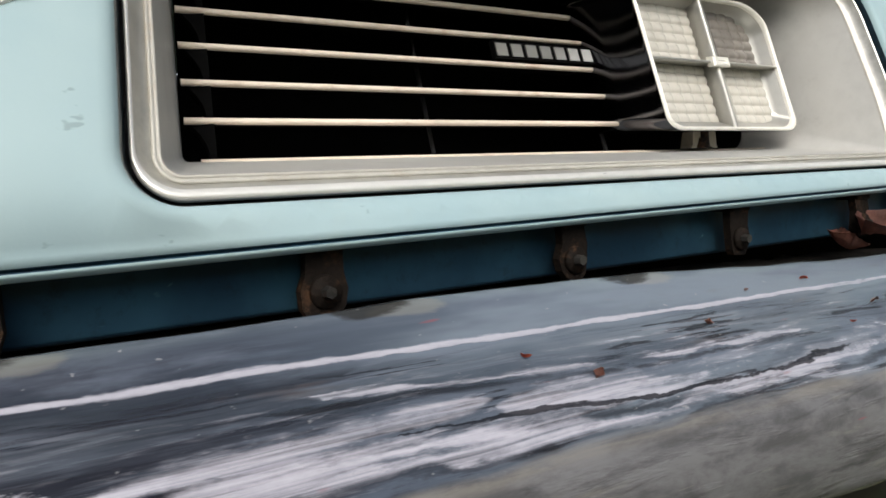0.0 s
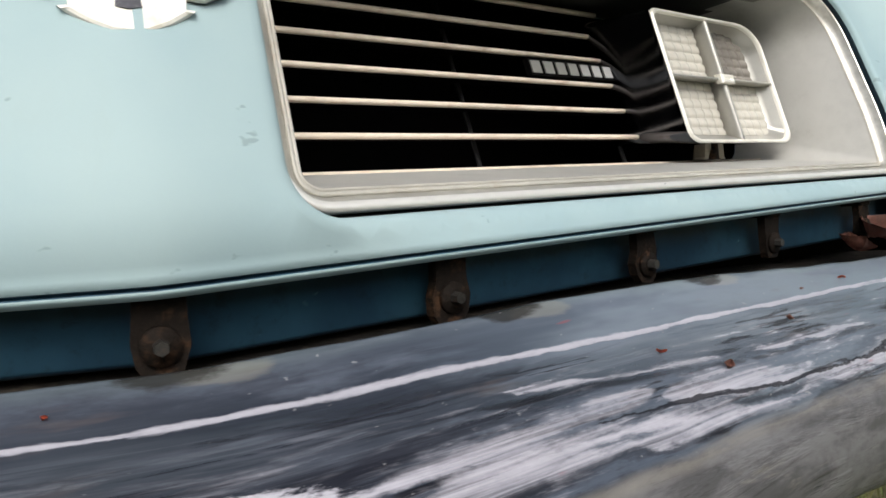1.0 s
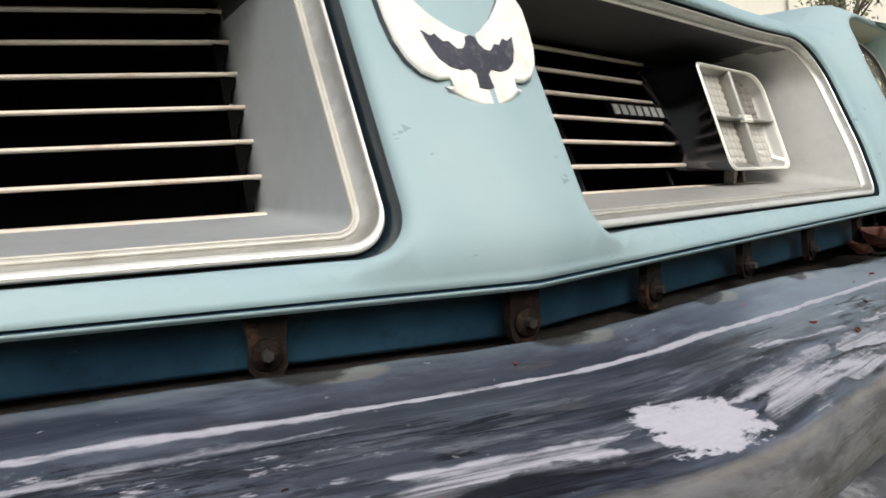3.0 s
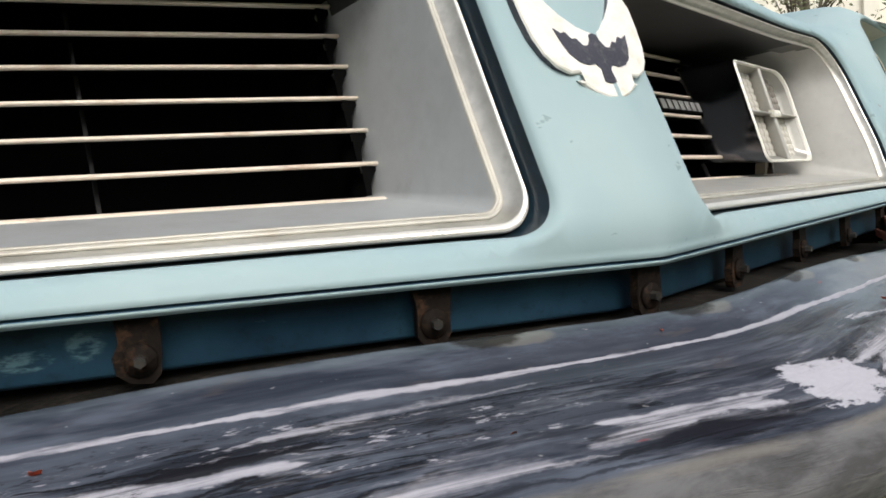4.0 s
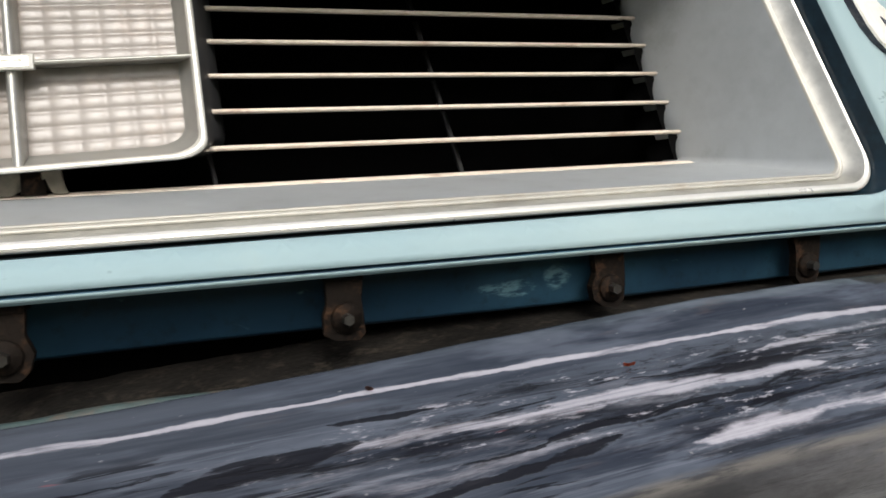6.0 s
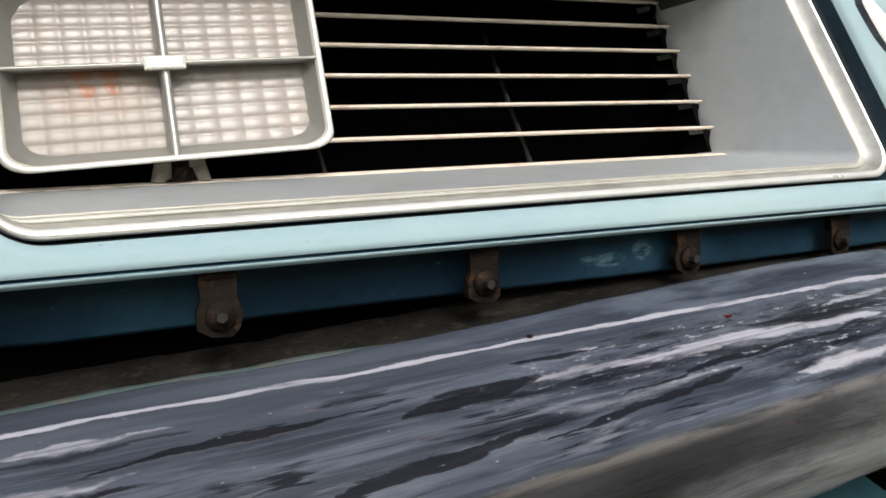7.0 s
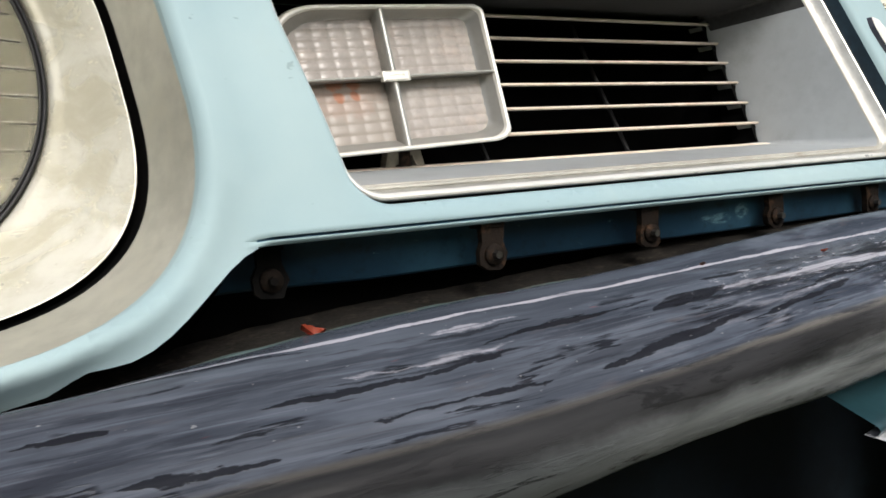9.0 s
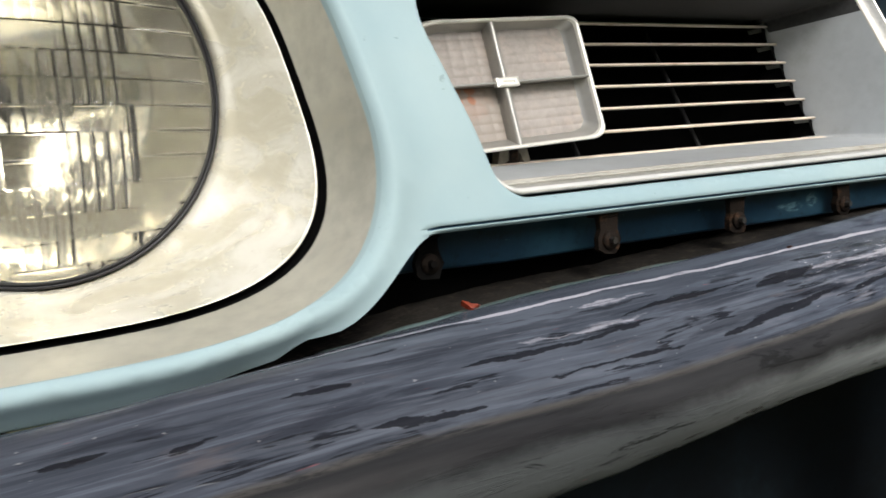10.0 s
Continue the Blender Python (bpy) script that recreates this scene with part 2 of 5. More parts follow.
    white = g.math("MAXIMUM", white, bare)
    # the long pale line, which wanders a little across the top
    path = g.math("MULTIPLY_ADD", g.ramp(x, 0.04, 0.16), 0.0030, 0.0232)
    path = g.math("MULTIPLY_ADD", g.ramp(x, -0.14, -0.30), -0.0040, path)
    path = g.math("MULTIPLY_ADD", g.ramp(x, -0.40, -0.50), 0.0030, path)
    off = g.math("ABSOLUTE", g.math("SUBTRACT", g.math("MULTIPLY_ADD", warp, 0.003, g.math("SUBTRACT", v, 0.0015)), path))
    broken = g.math("MULTIPLY_ADD", g.noise(g.mapped((12, 3, 1), "UV", (3, 3, 0)), 1, 5, 0.65), 0.0042, g.math("MULTIPLY_ADD", ragged, 0.0040, -0.0028))
    line = g.math("MULTIPLY", g.math("SUBTRACT", 1.0, g.ramp(off, g.math("MULTIPLY", broken, 0.5), g.math("ADD", broken, 0.0004))), g.math("MULTIPLY_ADD", g.ramp(g.noise(g.mapped((30, 300, 1), "UV", (1, 2, 0)), 1, 4, 0.65), 0.30, 0.50), 0.7, 0.3))
    white = g.math("MAXIMUM", white, g.math("MULTIPLY", line, 0.85))
    black = g.ramp(strokes(g, x, vw, ragged, DARK_STROKES), 0.28, 0.72)
    # dark bare rubber along the lower edge of each pale stroke, and flaking between the strokes
    shade = strokes(g, x, vw, ragged, [(a - 8, b + 4, c + 1.5 * half + 1.5, d + 1.5 * half + 1.5, 0.75 * half) for a, b, c, d, half in PALE_STROKES])
    black = g.math("MAXIMUM", black, g.math("MULTIPLY", g.math("MULTIPLY", shade, 0.75), g.math("SUBTRACT", 1.0, white)))
    flake = g.noise(g.mapped((75, 230, 1), "UV", (7, 3, 0)), 1, 6, 0.72)
    crust = g.math("MAXIMUM", spot(g, x, v, ragged, -0.21, 0.044, 0.15, 0.022), g.math("MULTIPLY", spot(g, x, v, ragged, 0.13, 0.060, 0.12, 0.022), 0.35))
    white = g.math("MAXIMUM", white, g.math("MULTIPLY", g.math("MULTIPLY", g.ramp(flake, 0.56, 0.66), crust), 0.75))
    black = g.math("MAXIMUM", black, g.math("MULTIPLY", g.math("MULTIPLY", g.ramp(flake, 0.45, 0.36), crust), 0.85))
    col = g.mix(white, col, g.mix(fine, (0.34, 0.335, 0.38), (0.56, 0.545, 0.595)))
    col = g.mix(g.math("MULTIPLY", black, 0.9), col, (0.011, 0.011, 0.014))
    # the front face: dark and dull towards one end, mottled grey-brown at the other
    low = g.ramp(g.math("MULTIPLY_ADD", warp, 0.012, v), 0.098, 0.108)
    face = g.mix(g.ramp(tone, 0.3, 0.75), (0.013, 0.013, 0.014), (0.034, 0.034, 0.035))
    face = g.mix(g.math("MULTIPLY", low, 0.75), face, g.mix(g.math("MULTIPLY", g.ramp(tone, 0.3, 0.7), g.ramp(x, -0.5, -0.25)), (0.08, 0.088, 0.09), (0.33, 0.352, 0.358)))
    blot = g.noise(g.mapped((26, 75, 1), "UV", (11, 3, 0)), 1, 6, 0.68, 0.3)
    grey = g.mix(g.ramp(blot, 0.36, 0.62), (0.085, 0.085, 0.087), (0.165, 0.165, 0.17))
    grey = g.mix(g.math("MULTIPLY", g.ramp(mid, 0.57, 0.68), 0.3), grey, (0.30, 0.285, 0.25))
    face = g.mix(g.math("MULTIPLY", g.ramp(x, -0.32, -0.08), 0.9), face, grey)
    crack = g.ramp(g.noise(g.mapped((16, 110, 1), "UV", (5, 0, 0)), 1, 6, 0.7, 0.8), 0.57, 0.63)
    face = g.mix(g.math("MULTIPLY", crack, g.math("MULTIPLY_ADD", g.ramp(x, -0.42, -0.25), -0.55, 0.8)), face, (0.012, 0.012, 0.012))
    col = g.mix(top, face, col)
    edge = g.math("MULTIPLY", g.math("SUBTRACT", 1.0, g.ramp(g.math("ABSOLUTE", g.math("SUBTRACT", v, 0.0795)), 0.0, 0.0036)), g.ramp(mid, 0.35, 0.55))
    col = g.mix(g.math("MULTIPLY", edge, g.math("MULTIPLY_ADD", far, -0.25, 0.5)), col, (0.21, 0.195, 0.17))
    speck = g.ramp(g.noise(g.mapped((260, 330, 1), "UV", (5, 2, 0)), 1, 2, 0.5), 0.715, 0.76)
    col = g.mix(g.math("MULTIPLY", g.math("MULTIPLY", speck, top), 0.35), col, (0.40, 0.39, 0.39))
    red = g.ramp(g.noise(g.mapped((30, 160, 1), "UV", (8, 8, 0)), 1, 2, 0.6), 0.72, 0.76)
    col = g.mix(g.math("MULTIPLY", red, 0.5), col, (0.26, 0.07, 0.08))
    g.set(Base_Color=col, Roughness=g.math("MULTIPLY_ADD", fine, 0.24, g.math("MULTIPLY_ADD", white, 0.2, 0.08)), Specular_IOR_Level=g.math("MULTIPLY", g.math("MULTIPLY", g.math("MULTIPLY_ADD", top, 0.10, 0.10), g.math("MULTIPLY_ADD", g.ramp(v, 0.018, 0.03), 0.6, 0.4)), g.math("SUBTRACT", 1.0, g.math("MULTIPLY", g.math("MAXIMUM", torn, g.math("MAXIMUM", fissure, black)), 0.85))))
    g.bump(g.math("ADD", g.math("MULTIPLY", white, 0.6), g.math("ADD", g.math("MULTIPLY", g.math("MAXIMUM", torn, fissure), -0.8), g.math("ADD", g.math("MULTIPLY", black, -0.8), g.math("MULTIPLY", fine, 0.3)))), 0.4, 0.0008)
    return g.mat


def glass_material():
    """Yellowed glass with upright flutes in blocks and level ribs between them."""
    g = Graph("headlight glass")
    p = g.split("Object")
    across = g.math("ABSOLUTE", p[0])
    row = g.math("DIVIDE", p[2], 0.0130)
    level = g.math("FLOOR", row)
    flute = g.math("POWER", g.math("ABSOLUTE", g.math("SINE", g.math("MULTIPLY", across, 449.0))), 0.6)
    block = g.math("MULTIPLY", g.ramp(across, 0.592, 0.598), g.ramp(g.math("SINE", g.math("MULTIPLY_ADD", g.math("FLOOR", g.math("MULTIPLY", across, 35.0)), 2.1, g.math("MULTIPLY", level, 1.3))), -0.7, -0.2))
    rib = g.ramp(g.math("ABSOLUTE", g.math("SUBTRACT", g.math("FRACT", row), 0.5)), 0.40, 0.5)
    g.set(Base_Color=(0.97, 0.95, 0.86), Roughness=0.05, Transmission_Weight=1.0, IOR=1.45)
    g.bump(g.math("ADD", g.math("MULTIPLY", g.math("MULTIPLY", flute, block), 1.6), g.math("MULTIPLY", rib, 0.2)), 1.0, 0.0024)
    return g.mat


PAINT = paint_material()
BUMPER = bumper_material()
GLASS = glass_material()


def navy_material():
    """Dark blue undercoat with grime and a few turquoise scuffs."""
    g = Graph("dark blue underpaint")
    big = g.noise(g.mapped((1, 1, 1)), 14, 4, 0.6)
    fine = g.noise(g.mapped((1, 1, 1)), 160, 6, 0.7)
    col = g.mix(g.ramp(big, 0.35, 0.65), (0.017, 0.048, 0.083), (0.034, 0.096, 0.146))
    col = g.mix(g.math("MULTIPLY", g.ramp(fine, 0.5, 0.75), 0.5), col, (0.012, 0.018, 0.022))
    scuff = g.ramp(g.noise(g.mapped((1.0, 1.0, 2.2)), 34, 3, 0.6, 1.5), 0.70, 0.76)
    col = g.mix(g.math("MULTIPLY", scuff, 0.7), col, (0.17, 0.32, 0.36))
    p = g.split("Object")
    fleck = g.noise(g.mapped((1, 1, 2.6)), 170, 5, 0.8)
    for cx, cz, rx, rz in ((-0.2215, 0.5315, 0.010, 0.0030), (-0.2010, 0.5345, 0.005, 0.0045)):
        col = g.mix(g.math("MULTIPLY", g.math("MULTIPLY", spot(g, p[0], p[2], fleck, cx, cz, rx * 1.3, rz * 1.3), g.ramp(g.noise(g.mapped((1, 1, 3.0), offset=(5, 5, 5)), 120, 4, 0.7), 0.42, 0.6)), 0.75), col, (0.20, 0.36, 0.40))
    g.set(Base_Color=col, Roughness=0.42)
    g.bump(fine, 0.1, 0.0005)
    return g.mat


NAVY = navy_material()
INTAKE = simple("blue-black intake shade", (0.003, 0.005, 0.007), 0.6, 0, 0.5, 20, 0.1, (0.007, 0.013, 0.017), 0.5)
DEEPNAVY = simple("glossy blue-black return", (0.010, 0.025, 0.038), 0.3, 0, 0.4, 60, 0.05, (0.02, 0.05, 0.07), 0.5)
LIP = simple("chipped grey lip", (0.12, 0.125, 0.14), 0.35, 0, 0.4, 22, 0.2, (0.72, 0.72, 0.74), 1.0)
SHADED_BLUE = simple("light blue paint with bumper shade", (0.014, 0.044, 0.054), 0.3, 0, 0.35, 40, 0.08, (0.045, 0.10, 0.11), 0.5)
CHROME = simple("dulled bright trim", (0.84, 0.82, 0.75), 0.30, 0.5, 0.06, 50, 0.03, (0.45, 0.40, 0.30), 0.22)
FRAME = simple("silver-painted lamp frame", (0.37, 0.365, 0.335), 0.32, 0.5, 0.08, 60, 0.04, (0.35, 0.31, 0.24), 0.35)
CREAM = simple("pale aged trim edge", (0.50, 0.485, 0.43), 0.4, 0.2, 0.12, 60, 0.05, (0.30, 0.22, 0.14), 0.5)
GREY = simple("silver-grey painted plastic", (0.465, 0.490, 0.495), 0.42, 0.25, 0.10, 30, 0.04, (0.20, 0.19, 0.17), 0.35)
WARMGREY = simple("warm silver-grey plastic", (0.525, 0.520, 0.485), 0.42, 0.25, 0.10, 30, 0.04, (0.20, 0.19, 0.17), 0.35)
BLACK = simple("matt black for plastic and unlit space", (0.003, 0.003, 0.003), 0.95, 0, 0.3, 30)
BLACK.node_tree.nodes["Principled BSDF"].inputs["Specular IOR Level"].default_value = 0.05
BAREDGE = simple("bright worn bar edge", (0.80, 0.70, 0.585), 0.35, 0.0, 0.1, 60, 0.05, (0.46, 0.29, 0.21), 0.7)
BEZEL = Graph("cloudy silvered bezel")
_n = BEZEL.noise(BEZEL.mapped((1, 1, 1.6)), 26, 5, 0.62, 0.6)
_f = BEZEL.noise(BEZEL.mapped((1, 1, 1)), 160, 4, 0.7)
_col = BEZEL.mix(BEZEL.ramp(_n, 0.38, 0.64), (0.82, 0.805, 0.71), (0.62, 0.59, 0.47))
_col = BEZEL.mix(BEZEL.math("MULTIPLY", BEZEL.ramp(_f, 0.62, 0.74), 0.5), _col, (0.42, 0.37, 0.27))
BEZEL.set(Base_Color=_col, Metallic=0.22, Roughness=BEZEL.math("MULTIPLY_ADD", BEZEL.ramp(_n, 0.35, 0.65), 0.18, 0.16))
BEZEL.bump(BEZEL.math("ADD", BEZEL.noise(BEZEL.mapped((1, 1, 1.4)), 34, 3, 0.5, 0.8), BEZEL.math("MULTIPLY", _f, 0.05)), 0.18, 0.004)
BEZEL = BEZEL.mat
BAND_METAL = simple("tarnished silver band", (0.52, 0.51, 0.435), 0.32, 0.4, 0.2, 26, 0.12, (0.42, 0.395, 0.30), 0.55)
DARKMETAL = Graph("dark polished metal")
DARKMETAL.set(Base_Color=(0.115, 0.120, 0.137), Metallic=1.0, Roughness=DARKMETAL.math("MULTIPLY_ADD", DARKMETAL.noise(DARKMETAL.mapped((1, 1, 1)), 80, 4), 0.12, 0.04))
DARKMETAL.bump(DARKMETAL.noise(DARKMETAL.mapped((12, 12, 40)), 1, 2, 0.4, 0.2), 0.08, 0.002)
DARKMETAL = DARKMETAL.mat
RUST = simple("rusted steel bracket", (0.011, 0.008, 0.006), 0.75, 0.2, 0.6, 160, 0.7, (0.10, 0.052, 0.027), 0.75)
BOLT = simple("dull zinc bolt", (0.075, 0.072, 0.066), 0.35, 0.7, 0.4, 260, 0.2, (0.12, 0.07, 0.05), 0.5)
COVE = simple("tarnished polished cove", (0.55, 0.54, 0.49), 0.36, 0.6, 0.25, 60, 0.05, (0.18, 0.17, 0.15), 0.5)
RIM = simple("bright silver lamp rim", (0.84, 0.82, 0.74), 0.32, 0.3, 0.06, 60, 0.04, (0.5, 0.45, 0.36), 0.3)
FIN = simple("dark grey fin plastic and roof shade", (0.05, 0.05, 0.05), 0.5, 0, 0.3, 60)
RUBBER = simple("black rubber seal", (0.012, 0.012, 0.014), 0.45, 0, 0.3, 50)
MIRROR = simple("silvered reflector", (0.76, 0.745, 0.68), 0.10, 0.84, 0.12, 30)
LENS = simple("frosted pinkish lamp lens", (0.34, 0.308, 0.278), 0.24, 0, 0.16, 60, 0.0, (0.50, 0.38, 0.31), 0.35)
AMBER = Graph("frosted lamp lens with an orange stain")
_p = AMBER.split("Object")
_n = AMBER.noise(AMBER.mapped((1, 1, 1)), 180, 4, 0.6)
_col = AMBER.mix(AMBER.math("MULTIPLY", spot(AMBER, _p[0], _p[2], _n, -0.402, 0.622, 0.026, 0.018), 0.5), (0.325, 0.288, 0.25), (0.36, 0.25, 0.195))
for _x, _z, _r in ((-0.4060, 0.6275, 0.0060), (-0.3945, 0.6270, 0.0050), (-0.4050, 0.6190, 0.0040), (-0.3950, 0.6200, 0.0036)):
    _col = AMBER.mix(AMBER.math("MULTIPLY", spot(AMBER, _p[0], _p[2], _n, _x, _z, _r, _r), 0.75), _col, (0.44, 0.16, 0.075))
AMBER.set(Base_Color=_col, Roughness=0.32)
AMBER = AMBER.mat
SMOKE = simple("smoky lamp lens", (0.17, 0.155, 0.135), 0.12, 0, 0.2, 60, 0.03, (0.35, 0.31, 0.26), 0.5)
INLAY = simple("dark grey badge enamel", (0.045, 0.045, 0.06), 0.35, 0, 0.3, 200, 0.1, (0.25, 0.24, 0.22), 0.5)
IVORY = simple("yellowed white badge enamel", (0.84, 0.82, 0.75), 0.3, 0, 0.08, 90, 0.06, (0.50, 0.36, 0.16), 0.4)
ROOF = simple("grey roof plastic with painted shade", (0.17, 0.165, 0.145), 0.5, 0, 0.3, 30, 0.04, (0.07, 0.065, 0.055), 0.5)
CLEARLENS = simple("clouded clear lamp lens", (0.52, 0.50, 0.44), 0.16, 0, 0.1, 60, 0.0, (0.36, 0.32, 0.27), 0.35)
SADDLE = simple("grimy lamp saddle", (0.24, 0.21, 0.155), 0.5, 0.1, 0.3, 120, 0.1, (0.06, 0.045, 0.03), 0.6)
REDCHIP = simple("orange-red dry leaf", (0.45, 0.075, 0.03), 0.5, 0, 0.3, 300, 0.2)
LEAF = simple("dry red-brown leaf", (0.16, 0.065, 0.045), 0.6, 0, 0.5, 300, 0.4)
SHELF = simple("brown slot grime", (0.016, 0.014, 0.012), 0.85, 0, 0.7, 110, 0.6, (0.075, 0.062, 0.047), 0.7)
LEDGE = simple("faded teal steel edge", (0.06, 0.092, 0.09), 0.6, 0, 0.35, 70, 0.3, (0.13, 0.06, 0.03), 0.75)
SHADED_STEEL = simple("bracket steel darkened for shade", (0.005, 0.0048, 0.0046), 0.9, 0, 0.6, 150, 0.6, (0.022, 0.016, 0.011), 0.5)
for _m, _level in ((SHADED_STEEL, 0.1), (SHELF, 0.15), (RUST, 0.15), (NAVY, 0.3), (FIN, 0.2), (INTAKE, 0.1)):
    _m.node_tree.nodes["Principled BSDF"].inputs["Specular IOR Level"].default_value = _level

# ---- mesh tools ----


def part(name, bm, material, parent=None, label="", smooth=True, mats=()):
    """Links a bmesh as one mesh object, under a parent if given."""
    me = bpy.data.meshes.new(name)
    bm.to_mesh(me)
    bm.free()
    me.materials.append(material)
    for m in mats:
        me.materials.append(m)
    if smooth:
        me.polygons.foreach_set("use_smooth", [True] * len(me.polygons))
    ob = new(name, me)
    if parent:
        ob.parent = parent
    if label:
        tagged(ob, label)
    return ob


def loft(bm, sections, closed=True, mat=0, flip=False):
    """Skins rows of points; returns the rows of vertices."""
    rows = [[bm.verts.new(p) for p in s] for s in sections]
    n = len(sections[0])
    for a, b in zip(rows, rows[1:]):
        for i in range(n if closed else n - 1):
            j = (i + 1) % n
            q = (a[i], a[j], b[j], b[i])
            f = bm.faces.new(q[::-1] if flip else q)
            f.material_index = mat
    return rows


def cap(bm, row, flip=False):
    return bm.faces.new(row[::-1] if flip else row)


def box(bm, sx, sy, sz, m=Matrix(), bevel=0.0):
    made = bmesh.ops.create_cube(bm, size=1.0, matrix=m @ Matrix.Diagonal((sx, sy, sz, 1)))
    if bevel:
        edges = list({e for v in made["verts"] for e in v.link_edges})
        bmesh.ops.bevel(bm, geom=edges, offset=bevel, segments=2, affect="EDGES", profile=0.5)
    return made["verts"]


def rounded(corners, radii, steps=10, fill=(0, 0, 0, 0)):
    """A closed outline with rounded corners, counter-clockwise; fill: points added along each side."""
    out = []
    n = len(corners)
    arcs = []
    for i in range(n):
        p, a, b = (Vector(corners[k % n]) for k in (i, i - 1, i + 1))
        da, db = (a - p).normalized(), (b - p).normalized()
        half = da.angle(db) / 2
        r = radii[i]
        centre = p + (da + db).normalized() * (r / math.sin(half))
        s, e = p + da * (r / math.tan(half)) - centre, p + db * (r / math.tan(half)) - centre
        a0 = math.atan2(s.y, s.x)
        a1 = math.atan2(e.y, e.x)
        d = (a1 - a0 + math.pi) % (2 * math.pi) - math.pi
        arcs.append([centre + Vector((math.cos(a0 + d * k / steps), math.sin(a0 + d * k / steps))) * r for k in range(steps + 1)])
    for i in range(n):
        out += arcs[i]
        a, b = arcs[i][-1], arcs[(i + 1) % n][0]
        out += [a.lerp(b, k / (fill[i] + 1)) for k in range(1, fill[i] + 1)]
    return out


def shrink(corners, ds):
    """The corners of a convex outline with each side i (from corner i on) moved inward by ds[i]."""
    n = len(corners)
    out = []
    for i in range(n):
        p, a, b = (Vector(corners[k % n]) for k in (i, i - 1, i + 1))
        e1, e2 = (p - a).normalized(), (b - p).normalized()
        q1, q2 = p + Vector((-e1.y, e1.x)) * ds[i - 1], p + Vector((-e2.y, e2.x)) * ds[i]
        cross = e1.x * e2.y - e1.y * e2.x
        t = ((q2.x - q1.x) * e2.y - (q2.y - q1.y) * e2.x) / cross
        out.append((q1.x + e1.x * t, q1.y + e1.y * t))
    return out


def inset(loop, d):
    """Moves a counter-clockwise outline inward by d."""
    n = len(loop)
    out = []
    for i in range(n):
        t = (loop[(i + 1) % n] - loop[i - 1]).normalized()
        out.append(loop[i] + Vector((-t.y, t.x)) * d)
    return out


def superloop(cx, cz, hw, hh, power, n=96):
    out = []
    for i in range(n):
        a = 2 * math.pi * i / n
        c, s = math.cos(a), math.sin(a)
        out.append(Vector((cx + hw * math.copysign(abs(c) ** (2 / power), c), cz + hh * math.copysign(abs(s) ** (2 / power), s))))
    return out


def smooth01(a, b, t):
    t = min(1.0, max(0.0, (t - a) / (b - a)))
    return t * t * (3 - 2 * t)


def mirror(loop):
    return [Vector((-p.x, p.y)) for p in loop][::-1]


# ---- shape of the nose ----
SWEEP, LEAN = 0.25, 0.45


def swept(x, soft=0.004):
    return SWEEP * (math.sqrt(x * x + soft * soft) - soft)


def base_y(x, z):
    """The leaning, swept-back plane behind the nose's face."""
    return -0.0034 + swept(x) + LEAN * (z - 0.5443)


def plane_y(x, z):
    """The face of the nose, which swells a little towards the lamp pods."""
    pod = (0.006 * smooth01(0.36, 0.47, abs(x)) + (0.004 if x < 0 else 0.009) * smooth01(0.495, 0.532, abs(x))) * smooth01(0.54, 0.61, z)
    return base_y(x, z) - pod


def beak(x, z):
    """How far the ridge's blunt front stands out of the swept face."""
    return 0.0098 * (1 - smooth01(0.042, 0.092, abs(x))) * smooth01(0.5450, 0.5640, z)


def low_z(x):
    u = abs(x)
    z = 0.5426 + 0.0084 * u
    z -= 0.0375 * smooth01(0.502, 0.566, u)
    return z - 0.0105 * smooth01(0.56, 0.64, u) - 0.0050 * smooth01(0.572, 0.588, u)


def top_z(x):
    u = abs(x)
    return 0.742 - 0.018 * smooth01(0.0, 0.5, u) + 0.04 * smooth01(0.50, 0.62, u)


# outer low, inner low, inner high and outer high corner of each grille opening, and how round they are
CORNERS = {-1: [(-0.456, 0.5600), (-0.0445, 0.5598), (-0.0455, 0.7000), (-0.472, 0.7000)],
           1: [(-0.467, 0.5602), (-0.0385, 0.5600), (-0.0395, 0.7000), (-0.478, 0.7000)]}
RADII = {-1: (0.018, 0.016, 0.012, 0.045), 1: (0.011, 0.015, 0.012, 0.042)}


def opening(d=0.0, side=-1, low=None, outer=None):
    """The outline of a grille opening, moved inward by d, by low at the bottom and by outer at the outer end."""
    low = d if low is None else low
    if outer is None:
        outer = min(d, 0.0045) - 0.35 * max(0.0, d - 0.0045) if side < 0 else d * (2.5 if d < 0 else 1)
    radii = [max(r - d, 0.0035) for r in RADII[side]]
    if outer > 0.0090:
        radii[0] = 0.0035 + 0.5 * (outer - 0.0090)
    loop = rounded(shrink(CORNERS[side], (low, d, d, outer)), radii, 10, (34, 10, 34, 10))
    return loop if side < 0 else mirror(loop)


LAMP_X, LAMP_Z = {-1: 0.672, 1: 0.690}, 0.6285
BANDS = {-1: superloop(-LAMP_X[-1], LAMP_Z, 0.1525, 0.1150, 3.2), 1: mirror(superloop(-LAMP_X[1], LAMP_Z, 0.1475, 0.1145, 3.6))}


